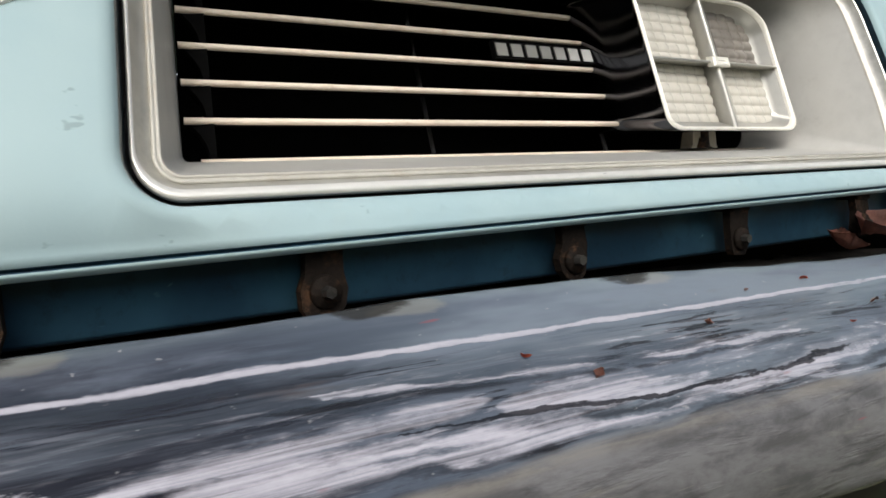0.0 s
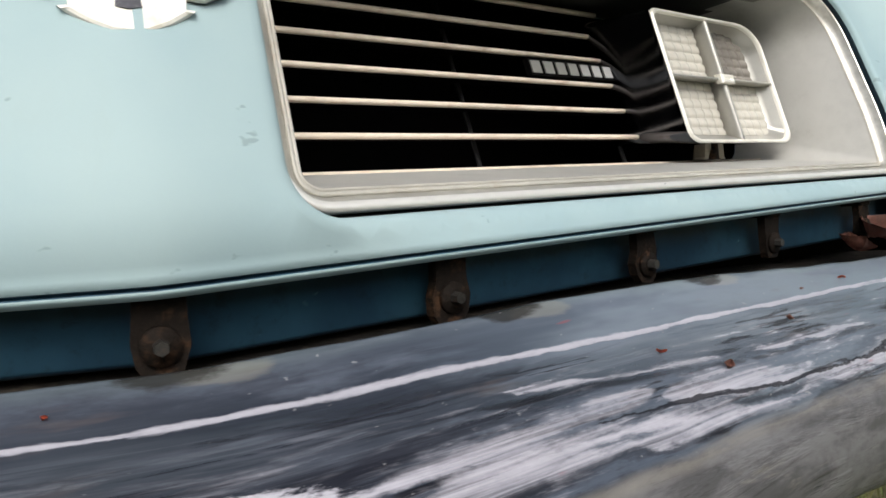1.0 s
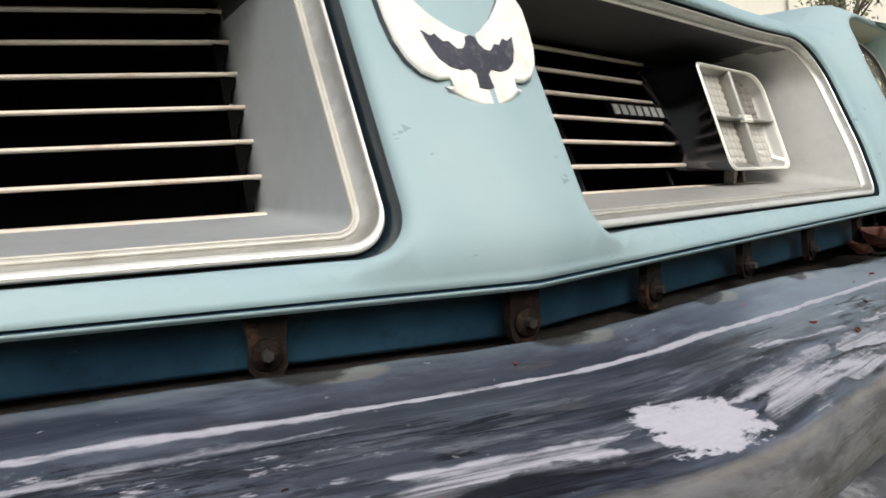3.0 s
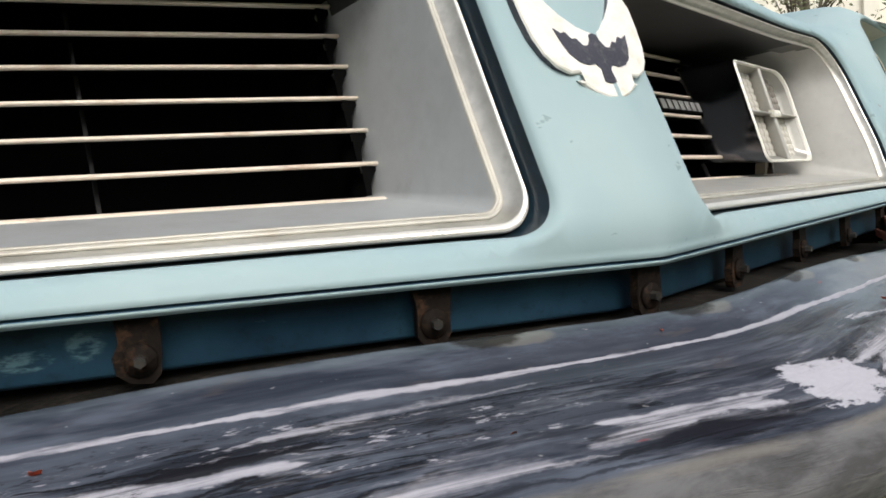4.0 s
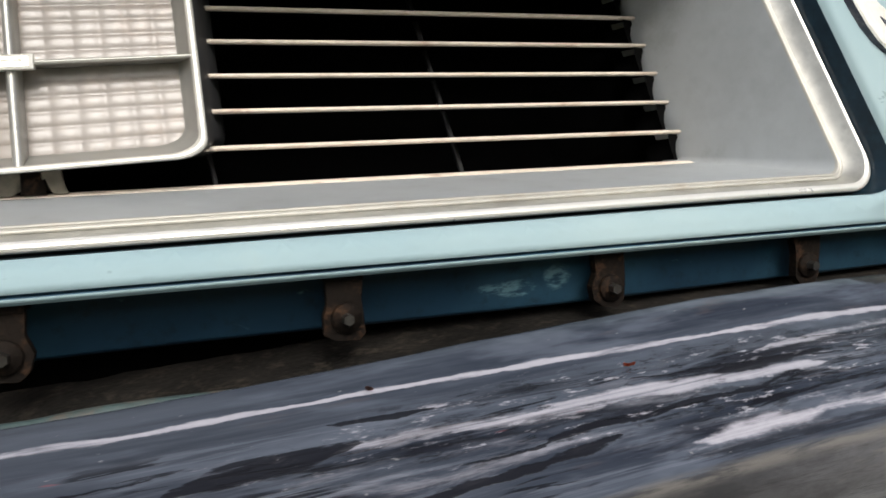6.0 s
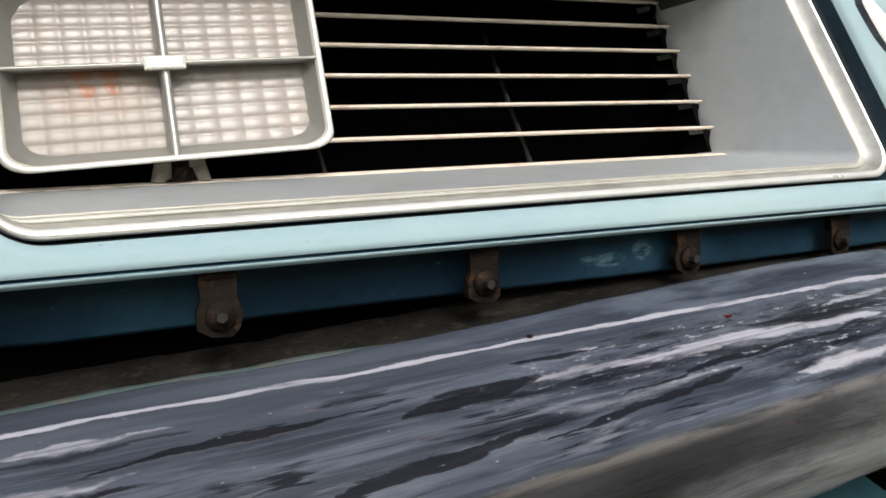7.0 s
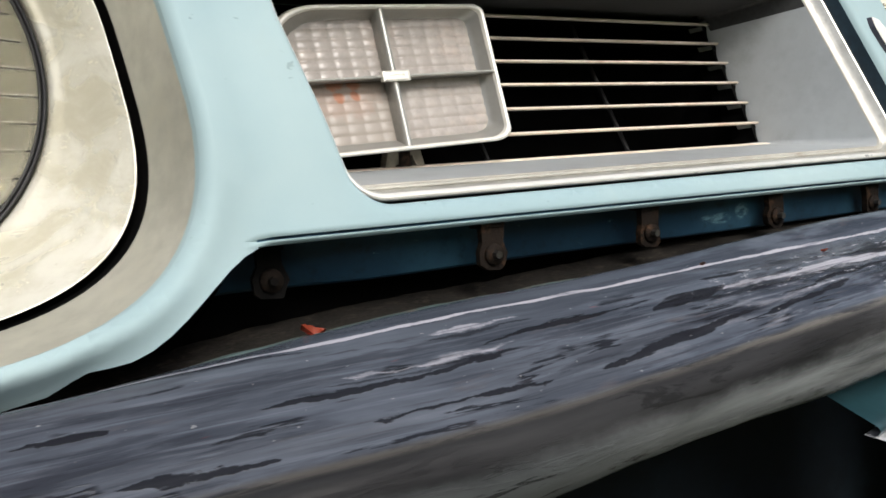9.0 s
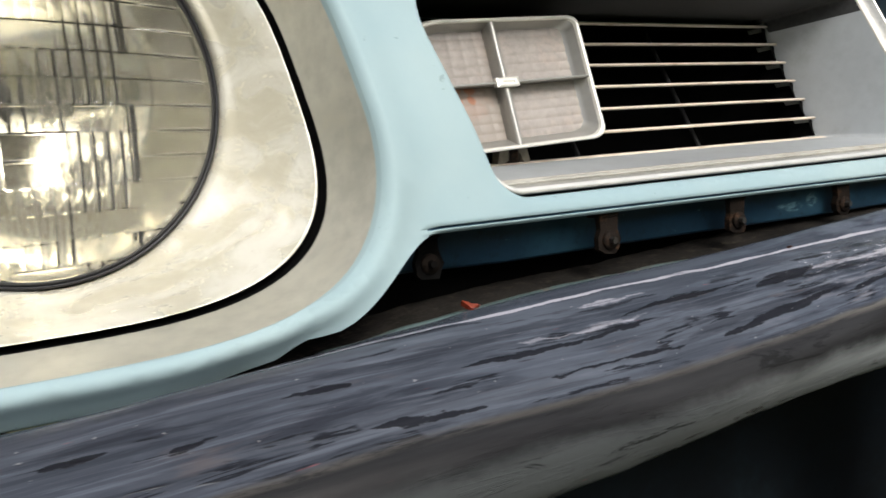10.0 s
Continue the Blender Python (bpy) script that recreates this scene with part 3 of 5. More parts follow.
def distance_to(loop, x, z):
    best, n, inside = 9.0, len(loop), False
    for i in range(n):
        a, b = loop[i], loop[(i + 1) % n]
        dx, dz = b.x - a.x, b.y - a.y
        t = max(0.0, min(1.0, ((x - a.x) * dx + (z - a.y) * dz) / (dx * dx + dz * dz + 1e-12)))
        best = min(best, math.hypot(a.x + t * dx - x, a.y + t * dz - z))
        if (a.y > z) != (b.y > z) and x < (b.x - a.x) * (z - a.y) / (b.y - a.y) + a.x:
            inside = not inside
    return -best if inside else best


HOLES = [(opening(-0.0012, -1, -0.0010), 0.0045), (opening(-0.0012, 1, -0.0010), 0.0045), (BANDS[-1], 0.004), (BANDS[1], 0.004)]


def skin_y(x, z, holes=HOLES):
    y = plane_y(x, z) - beak(x, z)
    for loop, r in holes:
        d = distance_to(loop, x, z)
        if d < r:
            y += r - math.sqrt(max(0.0, r * r - (r - max(d, 0.0)) ** 2))
        if r < 0.0042 and d < 0.045:
            # a raised bead round the lamp pod, and the hollow outside it
            y -= 0.0030 * math.exp(-((d - 0.005) / 0.005) ** 2) + 0.0045 * (1 - smooth01(0.004, 0.034, d))
    h = z - low_z(x)
    flat = 1 - smooth01(0.496, 0.512, abs(x))
    if 0.0023 < h < 0.0034:
        y += 0.0030 * flat
    if h < 0.0023:
        y += 0.0034 * flat * (1 - max(h, 0.0) / 0.0023) ** 1.4
    if h < 0.022:
        y += 0.021 * (1 - h / 0.022) ** 1.3 * smooth01(0.52, 0.61, abs(x))
    top = top_z(x)
    r = 0.035
    if z > top - r:
        k = min(1.0, (z - (top - r)) / r)
        y += 0.03 * (1 - math.sqrt(max(0.0, 1 - k * k)))
    u = abs(x)
    if u > 0.74:
        y += 1.2 * (u - 0.74) ** 2 * 6
    return y


def nose_panel(parent):
    """The painted nose with its openings cut through, rolled edges and lower lip."""
    from mathutils.geometry import delaunay_2d_cdt
    W = 0.80
    pts, edges = [], []
    for loop, r in HOLES:
        base = len(pts)
        n = len(loop)
        pts += [p.copy() for p in loop]
        edges += [(base + i, base + (i + 1) % n) for i in range(n)]
        for d in (0.0005, 0.0013, 0.0025, 0.0045):
            pts += inset(loop, -d)
    xs = [W * (2 * i / 240 - 1) for i in range(241)]
    lows = []
    for h in (0.0, 0.0006, 0.0011, 0.0022, 0.0025, 0.0032, 0.0035, 0.006, 0.0085):
        for x in xs:
            lows.append(len(pts)) if h == 0.0 else None
            pts.append(Vector((x, low_z(x) + h)))
    for h in (0.011, 0.0145, 0.0185, 0.0225, 0.0265):
        pts += [Vector((x, low_z(x) + h)) for x in xs if abs(x) > 0.50]
    for k in (0.0, 0.004, 0.010, 0.018, 0.027, 0.037):
        for x in xs[::2]:
            pts.append(Vector((x, top_z(x) - k)))
    step = 0.011
    for i in range(int(2 * W / step) + 1):
        x = -W + i * step
        z = low_z(x) + (0.013 if abs(x) < 0.50 else 0.034)
        while z < top_z(x) - 0.042:
            if all(distance_to(loop, x, z) > 0.012 for loop, r in HOLES):
                pts.append(Vector((x, z)))
            z += step
    edges += list(zip(lows, lows[1:]))
    verts, _, faces, _, _, _ = delaunay_2d_cdt(pts, edges, [], 0, 1e-6)
    bm = bmesh.new()
    bv = [bm.verts.new((p.x, skin_y(p.x, p.y), p.y)) for p in verts]
    for f in faces:
        c = sum((verts[i] for i in f), Vector((0, 0))) / len(f)
        if c.y < low_z(c.x) - 1e-5 or c.y > top_z(c.x) + 1e-5 or any(distance_to(loop, c.x, c.y) < 0 for loop, r in HOLES):
            continue
        face = bm.faces.new([bv[i] for i in f])
        # groove faces coloured dark blue, painting in the groove's shade
        if 0.0022 < c.y - low_z(c.x) < 0.0035 and abs(c.x) < 0.505:
            face.material_index = 2
    bmesh.ops.delete(bm, geom=[v for v in bm.verts if not v.link_faces], context="VERTS")
    bmesh.ops.recalc_face_normals(bm, faces=bm.faces[:])
    if sum(f.normal.y for f in bm.faces) > 0:
        bmesh.ops.reverse_faces(bm, faces=bm.faces[:])
    # returns behind the rolled edges, the flange under the lip and the hood behind the top edge
    for loop, r in HOLES:
        edge = [(p.x, skin_y(p.x, p.y), p.y) for p in loop]
        loft(bm, [edge, [(x, y + 0.008 + 0.011 * (1 - smooth01(0.042, 0.092, abs(x))) * (r > 0.0042), z) for x, y, z in edge]], True, 1 if r > 0.0042 else 0)
    low = [(x, skin_y(x, low_z(x)), low_z(x)) for x in xs]
    loft(bm, [low, [(x, y + 0.004, z - 0.0005) for x, y, z in low], [(x, y + 0.014, z + 0.003) for x, y, z in low]], False, 0, True)
    hx = xs[::2]
    hood = []
    for d in (0.0, 0.03, 0.1, 0.25, 0.5, 0.8, 1.1):
        k = smooth01(0.1, 1.1, d)
        hood.append([(x, (skin_y(x, top_z(x)) + d) * (1 - k) + 1.34 * k, top_z(x) * (1 - k) + 0.76 * k + 0.10 * d * (1 - 0.4 * d)) for x in hx])
    loft(bm, hood, False, 0, True)
    return part("nose_panel", bm, PAINT, parent, "chalky light blue painted steel nose", True, (DEEPNAVY, NAVY))


def place(loop, depth):
    return [(p.x, plane_y(p.x, p.y) + depth - (0.003 * (1 - smooth01(0.06, 0.12, -p.x)) if p.x < 0 else 0.0), p.y) for p in loop]


def sweep_profile(bm, side, profile, mat=0, flip=False):
    """Sweeps a profile round an opening: rows of inward at the sides, inward at the bottom, depth, and inward at the outer end if it differs."""
    loft(bm, [place(opening(d, side, low, end[0] if end else None), w + 0.0028) for d, low, w, *end in profile], True, mat, flip)


def bar_front(x, k):
    """The front edge of the k-th grille bar."""
    z = 0.5774 + 0.01697 * k
    return plane_y(x, z) + 0.087, z


def grille(side, car):
    """One grille: surround walls with bright trim, bars and upright fins."""
    bm = bmesh.new()
    wall = [(0.0086, 0.0088, 0.0135), (0.0094, 0.0098, 0.024), (0.0102, 0.0112, 0.036), (0.0120, 0.0146, 0.060), (0.0137, 0.0172, 0.088), (0.0142, 0.0178, 0.105)]
    if side > 0:
        # the outer end is a shallow scoop that runs in behind the lamp
        wall = [(*row, out) for row, out in zip(wall, (0.0086, 0.0128, 0.0178, 0.0270, 0.0350, 0.0390))]
    sweep_profile(bm, side, wall)
    # roof faces take darker materials: the recess's shade put into the colour
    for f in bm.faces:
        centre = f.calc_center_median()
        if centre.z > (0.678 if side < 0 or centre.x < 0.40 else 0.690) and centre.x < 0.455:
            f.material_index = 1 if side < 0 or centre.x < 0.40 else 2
    surround = part("grille_surround", bm, GREY if side < 0 else WARMGREY, car, "silver-grey grille surround, its roof coloured dark for shade", True, (FIN, ROOF))
    bm = bmesh.new()
    sweep_profile(bm, side, [(-0.0045, -0.0045, 0.0092), (0.0010, 0.0010, 0.0092), (0.0010, 0.0010, 0.0130)])
    part("trim_seal", bm, RUBBER, surround, "black seal behind the trim")
    bm = bmesh.new()
    sweep_profile(bm, side, [(0.0, 0.0, 0.0100), (0.0001, 0.0003, 0.0056), (0.0006, 0.0012, 0.0042), (0.0012, 0.0030, 0.0040), (0.0017, 0.0041, 0.0050)])
    part("chrome_trim", bm, CHROME, surround, "bright trim strip round the grille opening")
    bm = bmesh.new()
    sweep_profile(bm, side, [(0.0017, 0.0041, 0.0050), (0.0026, 0.0046, 0.0082), (0.0042, 0.0052, 0.0112), (0.0058, 0.0058, 0.0128)])
    part("trim_cove", bm, COVE, surround, "polished hollow inside the trim")
    bm = bmesh.new()
    sweep_profile(bm, side, [(0.0058, 0.0058, 0.0128), (0.0060, 0.0060, 0.0122), (0.0066, 0.0066, 0.0119), (0.0071, 0.0072, 0.0120), (0.0073, 0.0074, 0.0125), (0.0075, 0.0076, 0.0125), (0.0077, 0.0078, 0.0121), (0.0082, 0.0084, 0.0120), (0.0085, 0.0087, 0.0124), (0.0086, 0.0088, 0.0138)])
    part("inner_lip", bm, CREAM, surround, "pale raised double inner lip")
    # black box added to stand in for the darkness behind the bars
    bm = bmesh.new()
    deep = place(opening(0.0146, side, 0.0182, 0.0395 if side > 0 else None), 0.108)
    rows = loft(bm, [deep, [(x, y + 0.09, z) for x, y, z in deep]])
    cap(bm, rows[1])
    part("radiator_void", bm, BLACK, surround, "black box for the unlit space behind the bars")
    for k in range(1, 8):
        bm = bmesh.new()
        x0, x1 = side * 0.0545, 0.2985 if side > 0 else -0.345
        secs = []
        for i in range(13):
            x = x0 + (x1 - x0) * i / 12
            y, z = bar_front(x, k)
            t = 0.0015 if side > 0 else 0.0012
            secs.append([(x, y, z - t * 0.8), (x, y - 0.0007, z - t * 0.3), (x, y - 0.0007, z + t * 0.3), (x, y, z + t * 0.8), (x, y + 0.0016, z + t), (x, y + 0.0030, z + t * 0.8), (x, y + 0.0030, z - t * 0.8), (x, y + 0.0016, z - t)])
        rows = loft(bm, secs)
        cap(bm, rows[0]), cap(bm, rows[-1])
        bmesh.ops.recalc_face_normals(bm, faces=bm.faces[:])
        part("grille_bar", bm, BAREDGE, surround)
        bm = bmesh.new()
        secs = []
        for i in range(13):
            x = x0 + (x1 - x0) * i / 12
            y, z = bar_front(x, k)
            secs.append([(x, y + 0.002, z - 0.0007), (x, y + 0.002, z + 0.0007), (x, y + 0.022, z + 0.0005), (x, y + 0.022, z - 0.0005)])
        loft(bm, secs)
        # a curved gusset carries the bar's inner end on the wall
        curve = [(0.0556, 0.0), (0.0580, 0.0026), (0.0605, 0.0056), (0.0628, 0.0100), (0.0640, 0.0155)]
        secs = []
        for depth in (0.003, 0.024):
            y, z = bar_front(side * 0.0556, k)
            secs.append([(side * u, y + depth + swept(u) - swept(0.0556) - 0.45 * drop, z - drop) for u, drop in curve])
        loft(bm, secs, False)
        loft(bm, [secs[0], [(side * 0.0665, p[1], p[2]) for p in secs[0]]], False)
        part("bar_web", bm, BLACK, surround)
    # lowest bar: the bright rear edge of the floor
    bm = bmesh.new()
    secs = []
    for i in range(13):
        x = side * (0.0600 + ((0.438 if side > 0 else 0.445) - 0.0600) * i / 12)
        y, z = bar_front(x, 0)
        secs.append([(x, y - 0.004, z - 0.0008), (x, y, z + 0.0006), (x, y + 0.004, z + 0.0008), (x, y + 0.02, z), (x, y + 0.02, z - 0.003), (x, y, z - 0.003)])
    loft(bm, secs)
    part("floor_edge", bm, BAREDGE, surround)
    for u in (0.1780 if side < 0 else 0.1760, 0.297):
        bm = bmesh.new()
        x = side * u
        secs = []
        for k in (0, 7.0):
            y, z = bar_front(x, k)
            secs.append([(x - 0.0009, y + 0.019, z), (x + 0.0009, y + 0.019, z), (x + 0.0006, y + 0.022, z), (x - 0.0006, y + 0.022, z)])
        rows = loft(bm, secs)
        cap(bm, rows[0]), cap(bm, rows[1])
        part("upright_fin", bm, FIN, surround)
    return surround


def turn_signal(side, car):
    """Rectangular lamp in the grille: housing, bright frame, divider cross and four prism lenses."""
    # local frame: s along the width (outward), h upward along the lean, w forward
    bottom, top = (0.5865, 0.6735) if side < 0 else (0.5868, 0.6725)
    x0, wide, back_y, drop = (0.3085, 0.1342, 0.1570, 0.0065) if side < 0 else (0.3110, 0.1225, 0.1480, 0.0)

    def at(s, h, w):
        x = x0 + wide * s - (0.004 if side < 0 else 0.010) * h
        z = bottom + (top - bottom) * h + drop * (0.5 - s)
        y = back_y + 0.26 * (x - x0) + 0.28 * (z - bottom) - w
        return (side * (x + 0.26 * w), y, z)

    c = 0.513 if side < 0 else 0.495

    def loop(m, steps=8, big=0.20):
        pts = rounded([(m, m * 1.3), (1 - m, m * 1.3), (1 - m, 1 - m * 1.3), (m, 1 - m * 1.3)], (0.09, 0.09, big, 0.06), steps)
        return pts

    bm = bmesh.new()
    o, i1 = loop(0.0), loop(0.03)
    back = rounded([(-0.03, 0.03), (1.0, 0.02), (1.0, 0.98), (-0.03, 1.0)], (0.09, 0.09, 0.2, 0.06), 8)
    n = len(o)
    back2 = [back[int(i * len(back) / n)] for i in range(n)]
    mid = [a.lerp(b, 0.45) for a, b in zip(o, back2)]
    flare = [Vector((p.x - 0.035 * (1 - p.x), p.y)) for p in back2]
    secs = [[at(p.x, p.y, 0.0) for p in o], [at(p.x, p.y, -0.002) for p in o], [at(p.x, p.y, -0.012) for p in mid], [at(p.x, p.y, -0.026) for p in back2], [at(p.x, p.y, -0.040) for p in flare], [at(p.x, p.y, -0.060) for p in flare]]
    rows = loft(bm, secs)
    cap(bm, rows[-1])
    bmesh.ops.recalc_face_normals(bm, faces=bm.faces[:])
    lamp = part("turn_signal_lamp", bm, DARKMETAL if side > 0 else FIN, car, "rectangular lamp with dark polished housing" if side > 0 else "rectangular lamp with dull dark housing")
    bm = bmesh.new()
    prof = [(0.0, -0.002), (0.002, 0.0004), (0.007, 0.0013), (0.016, 0.0014), (0.022, 0.0006), (0.025, -0.0015), (0.046, -0.0065), (0.064, -0.0112), (0.078, -0.0118)]
    loft(bm, [[at(p.x, p.y, w) for p in loop(m)] for m, w in prof[:6]])
    bmesh.ops.recalc_face_normals(bm, faces=bm.faces[:])
    part("rim", bm, RIM, lamp, "bright silver lamp rim")
    bm = bmesh.new()
    loft(bm, [[at(p.x, p.y, w) for p in loop(m)] for m, w in prof[5:]])
    bmesh.ops.recalc_face_normals(bm, faces=bm.faces[:])
    part("inner_wall", bm, FRAME, lamp, "silver inner wall")
    bm = bmesh.new()
    for s0, s1, h0, h1 in ((0.5, 0.5, 0.02, 0.98),):
        secs = []
        for h in (h0, 0.25, 0.5, 0.75, h1):
            secs.append([at(c - 0.009, h, 0.0002), at(c + 0.009, h, 0.0002), at(c + 0.015, h, -0.002), at(c + 0.020, h, -0.0115), at(c - 0.017, h, -0.0115), at(c - 0.014, h, -0.002)])
        loft(bm, secs)
    bmesh.ops.recalc_face_normals(bm, faces=bm.faces[:])
    part("upright_divider", bm, FRAME, lamp)
    bm = bmesh.new()
    secs = []
    for s in (0.02, 0.25, 0.5, 0.75, 0.98):
        secs.append([at(s, 0.492, 0.0004), at(s, 0.508, 0.0004), at(s, 0.511, -0.003), at(s, 0.513, -0.0115), at(s, 0.487, -0.0115), at(s, 0.489, -0.003)])
    loft(bm, secs)
    bmesh.ops.recalc_face_normals(bm, faces=bm.faces[:])
    part("level_divider", bm, FRAME, lamp)
    bm = bmesh.new()
    secs = []
    for m, w in ((0.0, -0.002), (0.0, 0.0022), (0.012, 0.003), (0.026, 0.003), (0.032, 0.0022)):
        secs.append([at(c - 0.062 + m, 0.465 + m, w), at(c + 0.062 - m, 0.465 + m, w), at(c + 0.062 - m, 0.535 - m, w), at(c - 0.062 + m, 0.535 - m, w)])
    rows = loft(bm, secs)
    cap(bm, rows[-1])
    bmesh.ops.recalc_face_normals(bm, faces=bm.faces[:])
    part("centre_plaque", bm, RIM, lamp, "small plain centre plaque", False)
    for s0, s1 in ((0.045, c), (c, 0.955)):
        for h0, h1 in ((0.06, 0.50), (0.50, 0.94)):
            bm = bmesh.new()
            nu, nv, cu, cv = 60, 60, 6, 6
            grid = []
            for j in range(nv + 1):
                row = []
                for i in range(nu + 1):
                    a, b = i / nu, j / nv
                    pu = 1 - abs(2 * (a * cu % 1) - 1) ** 2.4
                    pv = 1 - abs(2 * (b * cv % 1) - 1) ** 2.4
                    row.append(at(s0 + (s1 - s0) * a, h0 + (h1 - h0) * b, -0.0112 + (0.0010 if side > 0 else 0.0005) * (pu + pv)))
                grid.append(row)
            loft(bm, grid, False)
            bmesh.ops.recalc_face_normals(bm, faces=bm.faces[:])
            tinted = side < 0 and s0 > 0.4 and h0 < 0.3
            smoky = side > 0 and s0 > 0.4 and h0 > 0.3
            part("prism_lens", bm, AMBER if tinted else SMOKE if smoky else CLEARLENS if side > 0 else LENS, lamp, "smoky grey prism lens" if smoky else "frosted prism lens with an orange tint" if tinted else "clouded clear prism lens" if side > 0 else "frosted prism lens, faintly pink")
    # saddle that carries the lamp on the grille floor, with a screw in it
    bm = bmesh.new()
    x, y, z = at(0.50 if side < 0 else 0.38, 0.0, -0.017)
    floor = bar_front(x, 0)[1] + 0.0004
    m = pose(x, y, floor, 0, 0, 14 * side)
    notch = [(-0.0130, 0.0), (-0.0075, 0.0), (-0.0060, 0.0036), (-0.0050, 0.0064), (0.0050, 0.0064), (0.0060, 0.0036), (0.0075, 0.0), (0.0130, 0.0), (0.0112, 0.0016), (0.0104, 0.0100), (-0.0104, 0.0100), (-0.0112, 0.0016)]
    rows = loft(bm, [[m @ Vector((u, q, h)) for u, h in notch] for q in (-0.004, 0.004)])
    bmesh.ops.triangulate(bm, faces=[cap(bm, rows[0]), cap(bm, rows[1], True)])
    bmesh.ops.recalc_face_normals(bm, faces=bm.faces[:])
    foot = part("mounting_foot", bm, SADDLE, lamp, "grimy silver mounting saddle", False)
    bm = bmesh.new()
    bmesh.ops.create_cone(bm, cap_ends=True, segments=16, radius1=0.0050, radius2=0.0045, depth=0.011, matrix=m @ pose(0, -0.0015, 0.0055))
    part("screw", bm, RUST, foot, "rusty mounting screw")
    return lamp


def bumper(car):
    bm = bmesh.new()
    uvl = bm.loops.layers.uv.new("wear")
    W, N = 0.80, 260
    rows, lens = [], []
    for i in range(N + 1):
        x = -W + 2 * W * i / N
        u = abs(x)
        base = swept(x, 0.03) + (max(0.0, u - 0.70) ** 2) * 8
        zr = 0.5262 - 0.0115 * smooth01(0.12, 0.42, u) - 0.018 * smooth01(0.40, 0.68, u)
        zw = 0.5168 - 0.0060 * smooth01(0.05, 0.40, u) - 0.010 * smooth01(0.45, 0.75, u)
        zc = 0.4985 - 0.0045 * smooth01(0.05, 0.25, u) - 0.0165 * smooth01(0.22, 0.48, u)
        zl = 0.4685 - 0.0165 * smooth01(0.05, 0.32, u) - 0.009 * smooth01(0.32, 0.55, u)
        vr = -0.0084 + 0.004 * smooth01(0.45, 0.6, u)
        prof = [(vr + 0.030, zr - 0.030), (vr + 0.006, zr - 0.020), (vr + 0.001, zr - 0.004), (vr - 0.0015, zr - 0.0006), (vr - 0.006, zr + 0.0004),
                (-0.022, zr * 0.5 + zw * 0.5 + 0.001), (-0.034, zw), (-0.050, zw * 0.66 + zc * 0.34 + 0.002), (-0.064, zw * 0.36 + zc * 0.64 + 0.003), (-0.076, zc + 0.0035),
                (-0.0825, zc + 0.0005), (-0.0865, zc - 0.005), (-0.0885, zc - 0.012), (-0.0885, zc * 0.5 + zl * 0.5), (-0.0865, zl + 0.009), (-0.0825, zl + 0.0025), (-0.075, zl - 0.001), (-0.045, zl - 0.004), (0.0, zl - 0.004)]
        pts = []
        for k in range(len(prof) - 1):
            p = [Vector(prof[min(max(m, 0), len(prof) - 1)]) for m in (k - 1, k, k + 1, k + 2)]
            for j in range(3):
                t = j / 3
                pts.append(0.5 * (2 * p[1] + (p[2] - p[0]) * t + (2 * p[0] - 5 * p[1] + 4 * p[2] - p[3]) * t * t + (3 * p[1] - p[0] - 3 * p[2] + p[3]) * t ** 3))
        pts.append(Vector(prof[-1]))
        run, at = [0.0], 0.0
        for a, b in zip(pts, pts[1:]):
            at += (b - a).length
            run.append(at)
        zero = run[9]
        row = []
        for p, r in zip(pts, run):
            wob = 0.0006 * noise.noise(Vector((x * 9, r * 30, 1.0))) + 0.0003 * noise.noise(Vector((x * 40, r * 90, 2.0)))
            row.append(bm.verts.new((x, base + p.x + wob, p.y + wob * 1.5)))
        rows.append((x, row, [r - zero for r in run]))
    for (xa, a, ra), (xb, b, rb) in zip(rows, rows[1:]):
        for k in range(len(a) - 1):
            f = bm.faces.new((a[k], b[k], b[k + 1], a[k + 1]))
            for lp, uv in zip(f.loops, ((xa, ra[k]), (xb, rb[k]), (xb, rb[k + 1]), (xa, ra[k + 1]))):
                lp[uvl].uv = uv
    bmesh.ops.recalc_face_normals(bm, faces=bm.faces[:])
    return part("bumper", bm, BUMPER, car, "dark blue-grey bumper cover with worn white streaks")


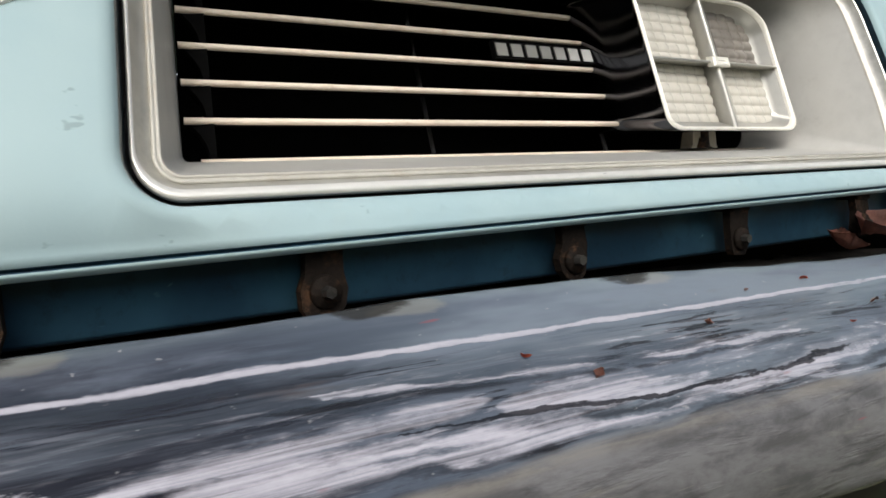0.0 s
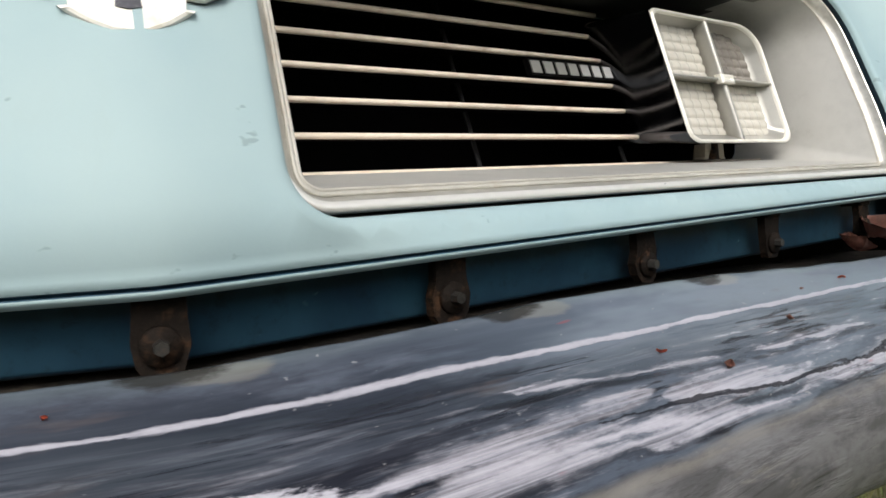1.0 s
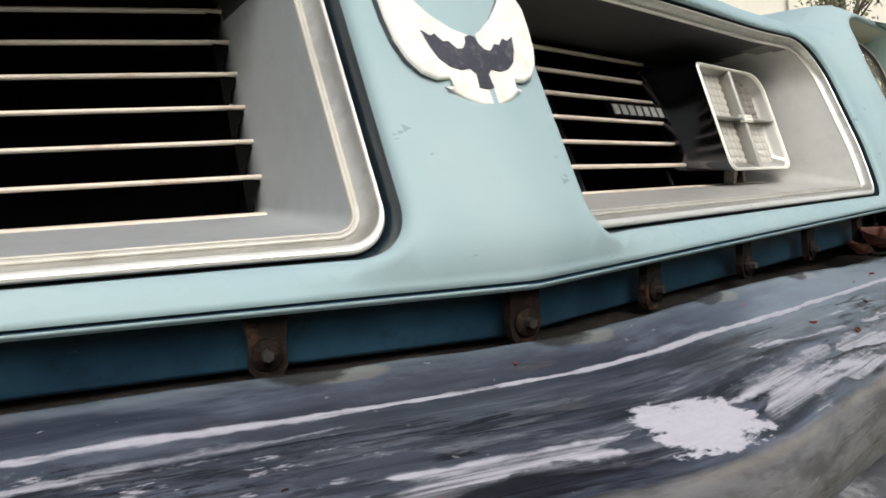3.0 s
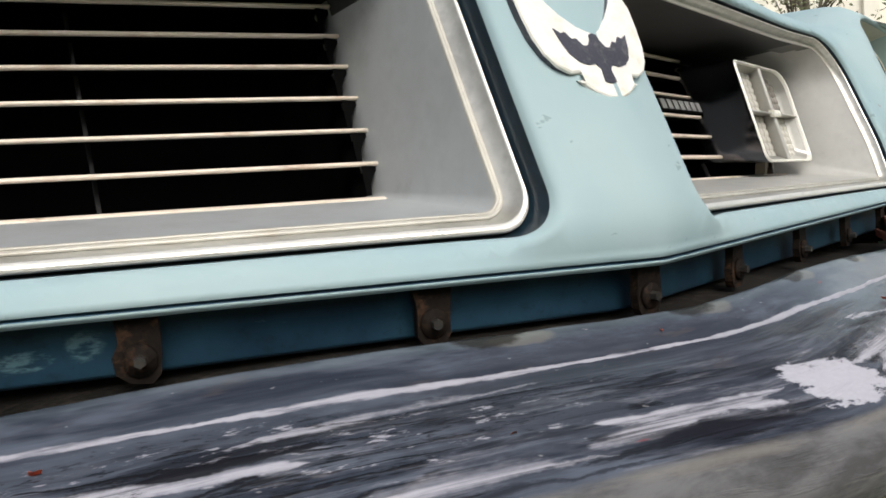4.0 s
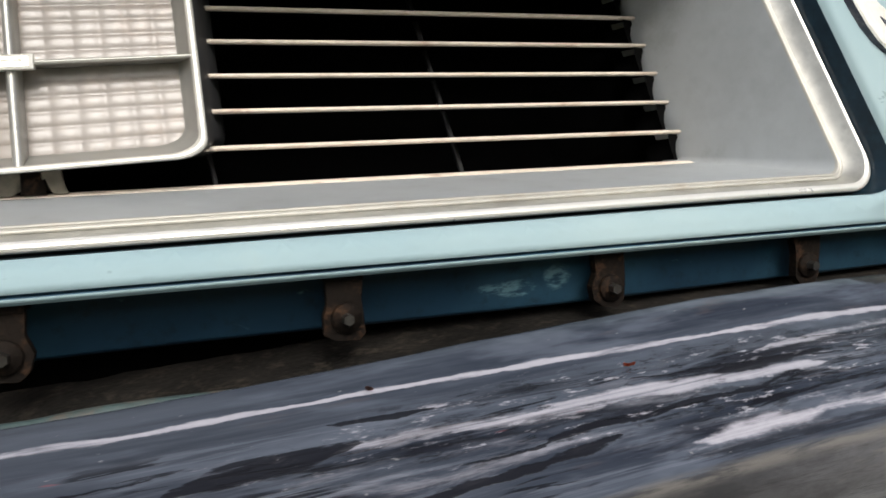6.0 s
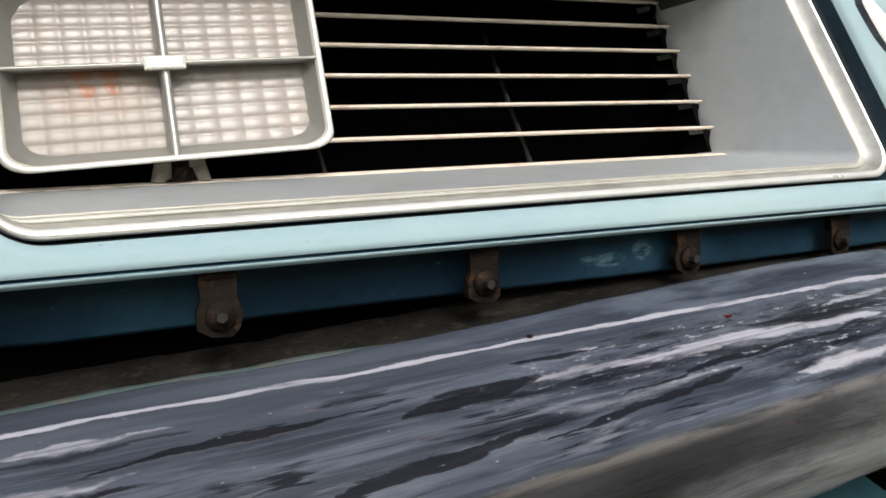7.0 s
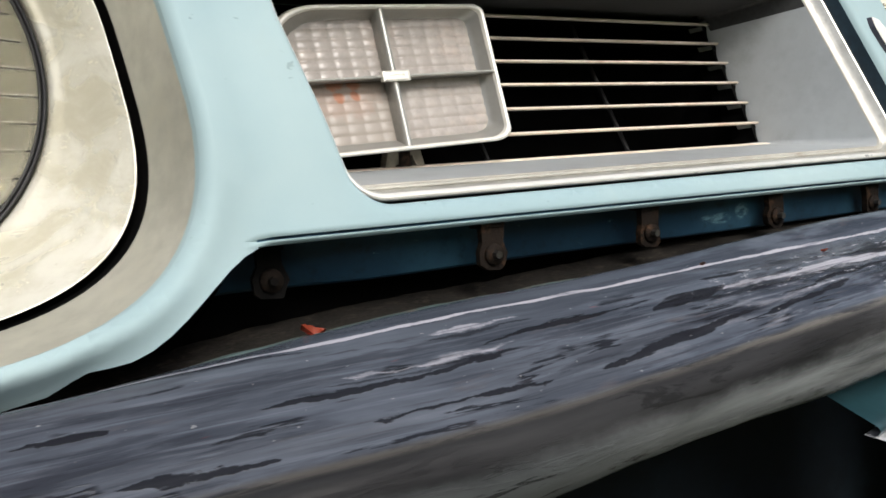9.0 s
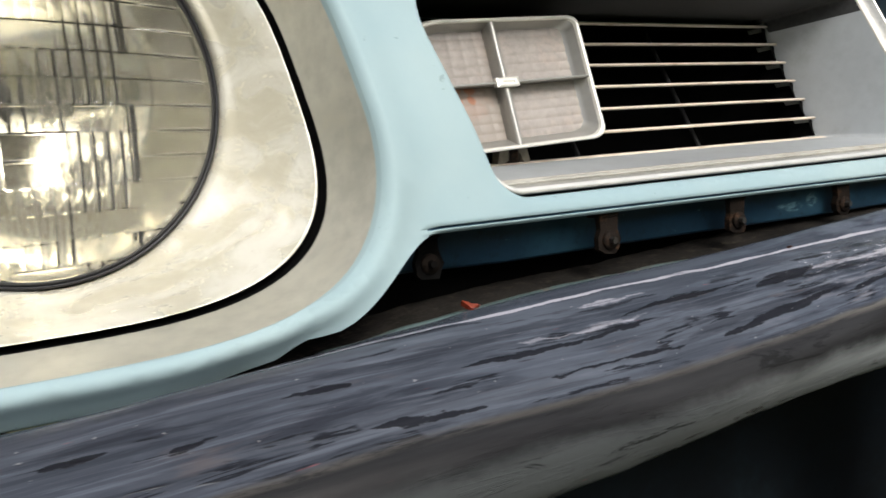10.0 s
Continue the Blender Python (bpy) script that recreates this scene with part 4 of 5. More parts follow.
def under_panel(car):
    """Dark blue panel seen through the slot between lip and bumper, with a grimy shelf below it."""
    bm = bmesh.new()
    secs = []
    for dz, dy in ((0.006, 0.0), (-0.004, 0.0005), (-0.0205, 0.001), (-0.0225, 0.004), (-0.0225, 0.03)):
        secs.append([(x, plane_y(x, 0.545) + 0.020 + dy + 0.012 * smooth01(0.18, 0.36, -x) + 0.020 * smooth01(0.43, 0.50, abs(x)), 0.545 + dz) for x in [0.505 * (2 * i / 120 - 1) for i in range(121)]])
    loft(bm, secs, False)
    part("slot_panel", bm, NAVY, car, "dark blue panel in the bumper slot")
    xs = [0.62 * (2 * i / 200 - 1) for i in range(201)]

    def rear(x):
        u = abs(x)
        return 0.5262 - 0.0115 * smooth01(0.12, 0.42, u) - 0.018 * smooth01(0.40, 0.68, u)

    bm = bmesh.new()
    secs = []
    for v, z in ((-0.010, -0.006), (0.002, -0.0065), (0.010, -0.008), (0.024, -0.007), (0.05, -0.004)):
        secs.append([(x, swept(x, 0.03) + v, rear(x) + z + 0.0016 * noise.noise(Vector((x * 70, v * 200, 0))) * smooth01(0.15, 0.4, abs(x))) for x in xs])
    loft(bm, secs, False)
    part("slot_shelf", bm, SHELF, car, "brown grimy shelf behind the bumper")
    # rolled edge of the inner bumper reinforcement, faded teal, where the cover sags away from it
    for side in (-1, 1):
        bm = bmesh.new()
        secs = []
        us = [0.300 + 0.262 * i / 60 for i in range(61)]
        for v, z in ((0.0160, -0.0075), (0.0120, -0.0050), (0.0080, -0.0036), (0.0050, -0.0034), (0.0034, -0.0046), (0.0030, -0.0075)):
            secs.append([(side * u, swept(u, 0.03) + v + 0.0006 * noise.noise(Vector((u * 60, side, v * 90))), rear(u) + z - 0.004 * (1 - smooth01(0.30, 0.36, u)) + 0.0008 * noise.noise(Vector((u * 45, side, 4)))) for u in us])
        loft(bm, secs, False)
        bmesh.ops.recalc_face_normals(bm, faces=bm.faces[:])
        part("reinforcement_edge", bm, LEDGE, car, "faded teal reinforcement edge, rusty in places")
    # black sheet put in for the deep shade behind the slot
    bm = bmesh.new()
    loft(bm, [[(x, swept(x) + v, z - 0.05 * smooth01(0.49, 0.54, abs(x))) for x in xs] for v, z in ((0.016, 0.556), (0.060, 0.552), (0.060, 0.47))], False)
    part("slot_void", bm, BLACK, car, "black sheet for the unlit space behind the slot")


def bracket(x, car):
    """Rusty strap with a hex bolt and washer."""
    y = plane_y(x, 0.545) + 0.0095 + 0.014 * (abs(x) > 0.45)
    tilt = -math.degrees(math.atan(SWEEP)) * (0 if abs(x) < 0.01 else math.copysign(1, -x))
    m = pose(x, y, 0.530, 0, 0, tilt)
    bm = bmesh.new()
    outline = [(-0.0066, 0.014), (-0.0064, 0.006), (-0.0072, 0.001), (-0.0070, -0.0045), (-0.0046, -0.0078), (0.0040, -0.0080), (0.0066, -0.0050), (0.0072, 0.0), (0.0062, 0.006), (0.0064, 0.014)]
    rnd = random.Random(int(abs(x) * 1000) + (x > 0))
    outline = [(a + rnd.uniform(-0.0012, 0.0012), b + rnd.uniform(-0.0010, 0.0010)) for a, b in outline]
    front = [m @ Vector((a, -0.001, b)) for a, b in outline]
    back = [m @ Vector((a, 0.003, b)) for a, b in outline]
    rows = loft(bm, [front, back])
    cap(bm, rows[0]), cap(bm, rows[1], True)
    box(bm, 0.0135, 0.012, 0.003, m @ pose(0, 0.004, 0.0145), 0.0005)
    bmesh.ops.recalc_face_normals(bm, faces=bm.faces[:])
    # the outermost brackets are coloured near black for the shade deep in the slot
    in_shade = abs(x) > 0.45
    strap = part("strap_bracket", bm, SHADED_STEEL if in_shade else RUST, car, "rust-brown strap bracket", False)
    bm = bmesh.new()
    bmesh.ops.create_cone(bm, cap_ends=True, segments=20, radius1=0.0054, radius2=0.0052, depth=0.0016, matrix=m @ pose(0, -0.0018, 0, 90))
    part("washer", bm, RUST, strap)
    bm = bmesh.new()
    bmesh.ops.create_cone(bm, cap_ends=True, segments=6, radius1=0.0022, radius2=0.0020, depth=0.0036, matrix=m @ pose(0, -0.0042, 0, 90, 0, 0))
    part("bolt_head", bm, SHADED_STEEL if in_shade else BOLT, strap, "dull hex bolt head", False)
    return strap


def headlight(side, car):
    """Round sealed lamp in its squarish bright bezel."""
    cx = side * LAMP_X[side]
    band = BANDS[side]
    gap = superloop(cx, LAMP_Z, 0.1475, 0.1085, 3.2)
    if side > 0:
        gap = mirror(superloop(-cx, LAMP_Z, 0.1425, 0.1085, 3.4))
    bm = bmesh.new()
    secs = []
    # the band is a tapering wall that runs back from the paint to the plate
    for t in (0.0, 0.2, 0.5, 0.8, 1.0):
        row = []
        for a, b in zip(band, gap):
            y0, y1 = plane_y(a.x, a.y) + 0.0025, base_y(b.x, b.y) + 0.030
            row.append((a.x + (b.x - a.x) * t, y0 + (y1 - y0) * (t + 0.25 * t * (1 - t)), a.y + (b.y - a.y) * t))
        secs.append(row)
    # walls of the gap are flat black, its shade put into the colour
    for w in (0.033, 0.056):
        secs.append([(b.x, base_y(b.x, b.y) + w, b.y) for b in gap])
    loft(bm, secs[:5])
    loft(bm, secs[4:], True, 1)
    bezel = part("headlight_bezel", bm, BAND_METAL, car, "pale reflective headlight surround", True, (BLACK,))
    # dished plate from the squarish outline back to the round lamp, with a rolled flange
    lx, ly, lz, lr = side * (LAMP_X[side] - 0.033), 0.256, 0.6320, 0.0975
    plate0 = [b + (Vector((cx, LAMP_Z)) - b) * 0.028 for b in gap]

    def plate(t, fwd):
        row = []
        for p in plate0:
            a = math.atan2(p.y - lz, p.x - lx)
            start = Vector((p.x, base_y(p.x, p.y) + 0.029, p.y))
            end = Vector((lx + lr * math.cos(a), ly, lz + lr * math.sin(a)))
            q = start.lerp(end, t)
            row.append((q.x, q.y - fwd, q.z))
        return row

    bm = bmesh.new()
    loft(bm, [plate(0.0, -0.026), plate(0.0, -0.0030)], True, 1)
    loft(bm, [plate(t, w) for t, w in ((0.0, -0.0030), (0.012, -0.0006), (0.04, 0.0), (0.25, -0.0025), (0.5, -0.004), (0.72, -0.003), (0.84, 0.0), (0.92, 0.0035), (0.97, 0.004), (1.0, 0.001), (1.0, -0.02))])
    part("bezel_plate", bm, BEZEL, bezel, "satin bright inner bezel plate", True, (BLACK,))
    bm = bmesh.new()
    back = [(p.x, base_y(p.x, p.y) + 0.055, p.y) for p in gap]
    rows = loft(bm, [back, [(p[0] * 0.98 + cx * 0.02, p[1] + 0.001, p[2] * 0.98 + LAMP_Z * 0.02) for p in back]])
    part("gap_seal", bm, RUBBER, bezel, "black gap round the bezel plate")

    # lamp in local coordinates: x right, z up, -y forward
    m = pose(lx, ly, lz) @ Matrix.Scale(1.045, 4)
    bm = bmesh.new()
    secs = []
    for r, y in ((0.0885, 0.004), (0.081, 0.022), (0.065, 0.042), (0.045, 0.058), (0.022, 0.068), (0.006, 0.071)):
        secs.append([m @ Vector((r * math.cos(2 * math.pi * i / 64), y, r * math.sin(2 * math.pi * i / 64))) for i in range(64)])
    rows = loft(bm, secs)
    cap(bm, rows[-1])
    lamp = part("headlight", bm, MIRROR, car, "round sealed-beam headlight with fluted clear glass")
    bm = bmesh.new()
    prof = [(0.0880, 0.006), (0.0882, -0.001), (0.0888, -0.0022), (0.0898, -0.0022), (0.0904, 0.0), (0.0905, 0.008)]
    loft(bm, [[m @ Vector((r * math.cos(2 * math.pi * i / 96), y, r * math.sin(2 * math.pi * i / 96))) for i in range(96)] for r, y in prof])
    part("retaining_ring", bm, FIN, lamp, "thin dark retaining ring")
    bm = bmesh.new()
    prof = [(0.0902, 0.006), (0.0903, -0.0015), (0.0911, -0.0030), (0.0922, -0.0020), (0.0926, 0.008)]
    loft(bm, [[m @ Vector((r * math.cos(2 * math.pi * i / 96), y, r * math.sin(2 * math.pi * i / 96))) for i in range(96)] for r, y in prof])
    part("gasket", bm, RUBBER, lamp, "black rubber ring")
    # glass: domed front with rectangular flutes on the inner face
    R = 0.0882
    bm = bmesh.new()
    grid = {}
    nr, na = 20, 96

    def dome(r):
        return -0.002 - 0.014 * (1 - (r / R) ** 2)

    for face in (0, 1):
        secs = []
        for j in range(nr + 1):
            r = R * j / nr + 0.0004
            row = []
            for i in range(na):
                a = 2 * math.pi * i / na
                x, z = r * math.cos(a), r * math.sin(a)
                y = dome(r) if face == 0 else dome(r) + 0.0035
                row.append(m @ Vector((x, y, z)))
            secs.append(row)
        grid[face] = loft(bm, secs)
        cap(bm, grid[face][0])
    for i in range(na):
        j = (i + 1) % na
        bm.faces.new((grid[0][-1][i], grid[0][-1][j], grid[1][-1][j], grid[1][-1][i]))
    bmesh.ops.recalc_face_normals(bm, faces=bm.faces[:])
    glass = part("glass_lens", bm, GLASS, lamp, "clear fluted headlight glass")
    glass.visible_shadow = False
    # bulb and base coloured dark to stand in for a dark reflection
    bm = bmesh.new()
    bmesh.ops.create_uvsphere(bm, u_segments=16, v_segments=10, radius=0.011, matrix=m @ pose(0, 0.034, 0))
    bmesh.ops.create_cone(bm, cap_ends=True, segments=16, radius1=0.009, radius2=0.007, depth=0.03, matrix=m @ pose(0, 0.052, 0, 90))
    part("bulb", bm, FIN, lamp, "bulb holder, coloured dark in place of a reflection")
    return lamp


def emblem(car):
    """Raised badge on the ridge: a pale plain shape with a dark inlay."""
    half = [(0.0, 0.6130), (0.005, 0.6135), (0.0110, 0.6160), (0.0165, 0.6195), (0.0185, 0.6215), (0.0115, 0.6225), (0.0105, 0.6250), (0.0160, 0.6245), (0.0215, 0.6242), (0.0275, 0.6270),
            (0.0320, 0.6325), (0.0350, 0.6400), (0.0365, 0.6500), (0.0370, 0.6600), (0.0340, 0.6680), (0.0270, 0.6670), (0.0215, 0.6600), (0.0150, 0.6530), (0.0070, 0.6475), (0.0, 0.6458)]
    half = [(x * 0.935, 0.613 + (z - 0.613) * 0.96) for x, z in half]
    pts = [Vector(p) for p in half] + [Vector((-x, z)) for x, z in half[-2:0:-1]]

    def surf(p, w):
        return (p.x + 0.0005, plane_y(0, p.y) - 0.0035 + 1.2 * p.x * p.x - w, p.y - 0.0020)

    bm = bmesh.new()
    prof = [(0.0, -0.006), (0.0, 0.0050), (0.0006, 0.0062), (0.0015, 0.0068)]
    loft(bm, [[surf(q, w) for q in inset(pts, d)] for d, w in prof[:2]], True, 1)
    rows = loft(bm, [[surf(q, w) for q in inset(pts, d)] for d, w in prof[1:]])
    bmesh.ops.remove_doubles(bm, verts=bm.verts[:], dist=1e-6)
    bm.verts.ensure_lookup_table()
    rows = [[v for v in row if v.is_valid] for row in rows]
    top = cap(bm, rows[-1])
    bmesh.ops.triangulate(bm, faces=[top])
    bmesh.ops.recalc_face_normals(bm, faces=bm.faces[:])
    badge = part("badge", bm, IVORY, car, "yellowed white nose badge with dark inlay", False, (INLAY,))
    half = [(0.0, 0.6195), (0.0042, 0.6202), (0.0034, 0.6258), (0.0062, 0.6282), (0.0112, 0.6274), (0.0168, 0.6286), (0.0216, 0.6318), (0.0246, 0.6368), (0.0268, 0.6436),
            (0.0226, 0.6414), (0.0200, 0.6424), (0.0166, 0.6392), (0.0136, 0.6396), (0.0100, 0.6364), (0.0064, 0.6366), (0.0036, 0.6394), (0.0028, 0.6420), (0.0, 0.6428)]
    half = [(x * 0.80, 0.6203 + (z - 0.6195) * 0.98) for x, z in half]
    pts2 = [Vector(p) for p in half] + [Vector((-x, z)) for x, z in half[-2:0:-1]]
    bm = bmesh.new()
    rows = loft(bm, [[surf(q, w) for q in pts2] for w in (0.006, 0.0073)])
    bmesh.ops.triangulate(bm, faces=[cap(bm, rows[-1])])
    bmesh.ops.recalc_face_normals(bm, faces=bm.faces[:])
    part("inlay", bm, INLAY, badge, "dark worn inlay", False)
    return badge


def nameplate(car):
    """Small plate on the grille bars with plain raised strokes."""
    x0, x1 = 0.2185, 0.291
    k = 3.16

    def at(s, h, w):
        x = x0 + (x1 - x0) * s
        y, z = bar_front(x, k + 0.62 * h)
        return (x, y - 0.002 - w, z)

    bm = bmesh.new()
    secs = [[at(s, h, w) for s, h in ((0, 0), (1, 0), (1, 1), (0, 1))] for w in (-0.004, 0.001, 0.0016)]
    rows = loft(bm, secs)
    cap(bm, rows[-1])
    bmesh.ops.recalc_face_normals(bm, faces=bm.faces[:])
    plate = part("nameplate", bm, BLACK, car, "small plate with raised silver strokes", False)
    for i in range(7):
        bm = bmesh.new()
        a, b = (i + 0.10) / 7, (i + 0.80) / 7
        rows = loft(bm, [[at(s, h, w) for s, h in ((a, 0.14), (b, 0.14), (b, 0.86), (a, 0.86))] for w in (0.001, 0.0026)])
        cap(bm, rows[-1])
        bmesh.ops.recalc_face_normals(bm, faces=bm.faces[:])
        part("raised_stroke", bm, FRAME, plate, "", False)
    return plate


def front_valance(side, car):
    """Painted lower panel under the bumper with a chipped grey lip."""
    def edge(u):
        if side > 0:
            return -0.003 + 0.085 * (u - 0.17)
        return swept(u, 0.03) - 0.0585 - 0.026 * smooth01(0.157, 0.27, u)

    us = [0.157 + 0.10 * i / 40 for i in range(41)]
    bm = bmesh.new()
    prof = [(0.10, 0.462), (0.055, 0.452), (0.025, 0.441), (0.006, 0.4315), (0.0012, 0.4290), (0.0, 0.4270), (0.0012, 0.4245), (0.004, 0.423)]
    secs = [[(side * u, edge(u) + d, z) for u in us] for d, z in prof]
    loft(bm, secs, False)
    # light blue valance coloured dark teal: the bumper's shade is in the paint
    part("valance_panel", bm, SHADED_BLUE, car, "light blue valance, coloured dark for the bumper's shade")
    bm = bmesh.new()
    uvl = bm.loops.layers.uv.new("wear")
    prof = [(0.008, 0.4238), (-0.010, 0.4215), (-0.028, 0.414), (-0.036, 0.404), (-0.038, 0.388), (-0.034, 0.350), (-0.02, 0.30)]
    secs = [[(side * u, edge(u) + d, z) for u in us] for d, z in prof]
    loft(bm, secs, False)
    for f in bm.faces:
        for lp in f.loops:
            lp[uvl].uv = (0.3 - abs(lp.vert.co.x), 0.485 - lp.vert.co.z)
    part("valance_lip", bm, LIP, car, "grey chipped lower lip")


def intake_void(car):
    """Black panels put in for the unlit depth of the air intake below the bumper."""
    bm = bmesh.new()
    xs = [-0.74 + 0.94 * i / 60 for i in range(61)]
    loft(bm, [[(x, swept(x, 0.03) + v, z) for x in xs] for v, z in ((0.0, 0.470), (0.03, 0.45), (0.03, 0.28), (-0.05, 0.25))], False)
    part("intake_void", bm, INTAKE, car, "blue-black panels for the unlit air intake")
    bm = bmesh.new()
    xs = [0.105 * (2 * i / 20 - 1) for i in range(21)]
    loft(bm, [[(x, swept(x, 0.03) + v, z) for x in xs] for v, z in ((0.02, 0.455), (-0.02, 0.437), (-0.045, 0.425), (-0.05, 0.40), (-0.04, 0.30))], False)
    part("centre_valance", bm, PAINT, car, "light blue painted centre panel under the bumper")


# ---- the setting ----
def ground():
    g = Graph("rough lawn soil")
    a = g.noise(g.mapped((1, 1, 1)), 3, 6, 0.6)
    b = g.noise(g.mapped((1, 1, 1)), 60, 5, 0.7)
    col = g.mix(g.ramp(b, 0.3, 0.7), (0.05, 0.07, 0.02), (0.16, 0.17, 0.06))
    col = g.mix(g.ramp(a, 0.45, 0.65), col, (0.15, 0.12, 0.07))
    g.set(Base_Color=col, Roughness=0.95)
    g.bump(b, 0.8, 0.03)
    bm = bmesh.new()
    bmesh.ops.create_grid(bm, x_segments=8, y_segments=8, size=600)
    tagged(part("ground", bm, g.mat, None, "", False), "mown green and straw-coloured lawn", "lawn", "", "structure")


def rest_of_car(car):
    """Fenders behind the nose and the front wheels that the car stands on."""
    bm = bmesh.new()
    box(bm, 1.56, 0.02, 0.56, pose(0, 1.325, 0.535), 0.004)
    part("firewall", bm, BLACK, car, "black firewall behind the hood", False)
    for side in (-1, 1):
        bm = bmesh.new()
        rows = []
        for i in range(61):
            y = 0.24 + 1.1 * i / 60
            low = 0.26
            d = abs(y - 0.72)
            if d < 0.37:
                low = max(low, 0.31 + math.sqrt(0.37 ** 2 - d * d))
            top = 0.745 + 0.05 * smooth01(0.0, 1.1, y - 0.24)
            out = 0.80 + 0.06 * smooth01(0.0, 0.5, y - 0.24)
            row = []
            for k in range(9):
                h = k / 8
                z = min(low, top - 0.01) * (1 - h) + top * h
                row.append((side * (out - 0.10 * max(0.0, h - 0.75) ** 2 * 8), y, z))
            row.append((side * 0.62, y, top + 0.005))
            rows.append(row)
        loft(bm, rows, False)
        bmesh.ops.recalc_face_normals(bm, faces=bm.faces[:])
        part("fender", bm, PAINT, car, "light blue painted fender")
        bm = bmesh.new()
        m = pose(side * 0.74, 0.72, 0.325, 0, 90, 0)
        prof = [(0.20, 0.095), (0.26, 0.105), (0.305, 0.10), (0.323, 0.075), (0.325, 0.0), (0.323, -0.075), (0.305, -0.10), (0.26, -0.105), (0.20, -0.095)]
        loft(bm, [[m @ Vector((r * math.cos(2 * math.pi * i / 48), r * math.sin(2 * math.pi * i / 48), w)) for i in range(48)] for r, w in prof])
        bmesh.ops.recalc_face_normals(bm, faces=bm.faces[:])
        wheel = part("wheel", bm, RUBBER, car, "black front tyre on a steel rim")
        bm = bmesh.new()
        prof = [(0.202, 0.09), (0.19, 0.07), (0.17, 0.05), (0.10, 0.055), (0.05, 0.07), (0.001, 0.072)]
        loft(bm, [[m @ Vector((r * math.cos(2 * math.pi * i / 48), r * math.sin(2 * math.pi * i / 48), w * side)) for i in range(48)] for r, w in prof])
        part("rim_disc", bm, FRAME, wheel)


def leaf_mesh(length, seed):
    """A crumpled dry leaf with a midrib fold and ragged outline."""
    rnd = random.Random(seed)
    bm = bmesh.new()
    rows = []
    n = 14
    for i in range(n + 1):
        t = i / n
        w = length * 0.34 * math.sin(math.pi * t ** 0.8) * (1 + 0.25 * math.sin(9 * t + seed))
        curl = length * 0.16 * math.sin(3.2 * t + seed)
        row = []
        for j in range(-4, 5):
            q = j / 4
            row.append(bm.verts.new((length * (t - 0.5), w * q, curl + abs(q) ** 1.5 * length * 0.22 + rnd.uniform(-1, 1) * length * 0.03)))
        rows.append(row)
    for a, b in zip(rows, rows[1:]):
        for i in range(8):
            bm.faces.new((a[i], a[i + 1], b[i + 1], b[i]))
    bmesh.ops.solidify(bm, geom=bm.faces[:], thickness=length * 0.012)
    return bm


def hedge():
    """Tall dark hedge across the lawn, unseen behind the viewer, added for the bright parts to mirror."""
    g = Graph("dark hedge leaves")
    a = g.noise(g.mapped((1, 1, 1)), 9, 6, 0.7)
    b = g.noise(g.mapped((1, 1, 1)), 1.2, 3)
    g.set(Base_Color=g.mix(g.ramp(a, 0.35, 0.65), (0.018, 0.03, 0.010), g.mix(b, (0.07, 0.10, 0.03), (0.12, 0.12, 0.05))), Roughness=0.8)
    bm = bmesh.new()
    rows = []
    for k in range(15):
        t = k / 14
        row = []
        for i in range(140):
            x = -16 + 32 * i / 139
            h = 2.5 + 0.7 * noise.noise(Vector((x * 0.4, 0, 3))) + 0.3 * noise.noise(Vector((x * 2.1, 0, 5)))
            y = -6.5 - 1.2 * math.sin(math.pi * t / 2) ** 4 + 0.25 * noise.noise(Vector((x * 2, t * 6, 1))) + 0.012 * x * x
            row.append((x, y, h * math.sin(math.pi * t / 2)))
        rows.append(row)
    loft(bm, rows, False)
    bmesh.ops.recalc_face_normals(bm, faces=bm.faces[:])
    tagged(part("hedge", bm, g.mat), "unseen dark green hedge, added for reflections", "hedge", "", "structure")


def debris():
    """Dry leaves caught in the slot, a red chip and flecks on the bumper."""
    for i, (x, d, z, size, turn) in enumerate(((0.404, -0.004, 0.5270, 0.040, 10), (0.436, -0.006, 0.5235, 0.034, -30), (0.374, -0.002, 0.5225, 0.026, 60), (0.46, 0.0, 0.523, 0.03, 10))):
        ob = part("dry_leaf", leaf_mesh(size, i + 2), LEAF)
        ob.matrix_world = pose(x, swept(x) + d, z, 25, -20 + 15 * i, turn)
        tagged(ob, "crumpled red-brown dry leaf caught behind the bumper", "leaf", "leaves in the slot")
    ob = part("red_leaf_scrap", leaf_mesh(0.011, 9), REDCHIP)
    ob.matrix_world = pose(-0.487, swept(0.487) - 0.001, 0.5085, 20, 10, -15)
    tagged(ob, "bright orange-red leaf scrap on the grimy slot shelf", "leaf")


def bumper_top(x, v):
    u = abs(x)
    zr = 0.5262 - 0.0115 * smooth01(0.12, 0.42, u) - 0.018 * smooth01(0.40, 0.68, u)
    zw = 0.5168 - 0.0060 * smooth01(0.05, 0.40, u) - 0.010 * smooth01(0.45, 0.75, u)
    zc = 0.4985 - 0.0045 * smooth01(0.05, 0.25, u) - 0.0165 * smooth01(0.22, 0.48, u)
    if v > -0.034:
        t = (v + 0.034) / 0.02
        return zw + (zr - zw) * t
    t = (-0.034 - v) / 0.0485
    return zw + (zc - zw) * t + 0.003 * math.sin(math.pi * t)


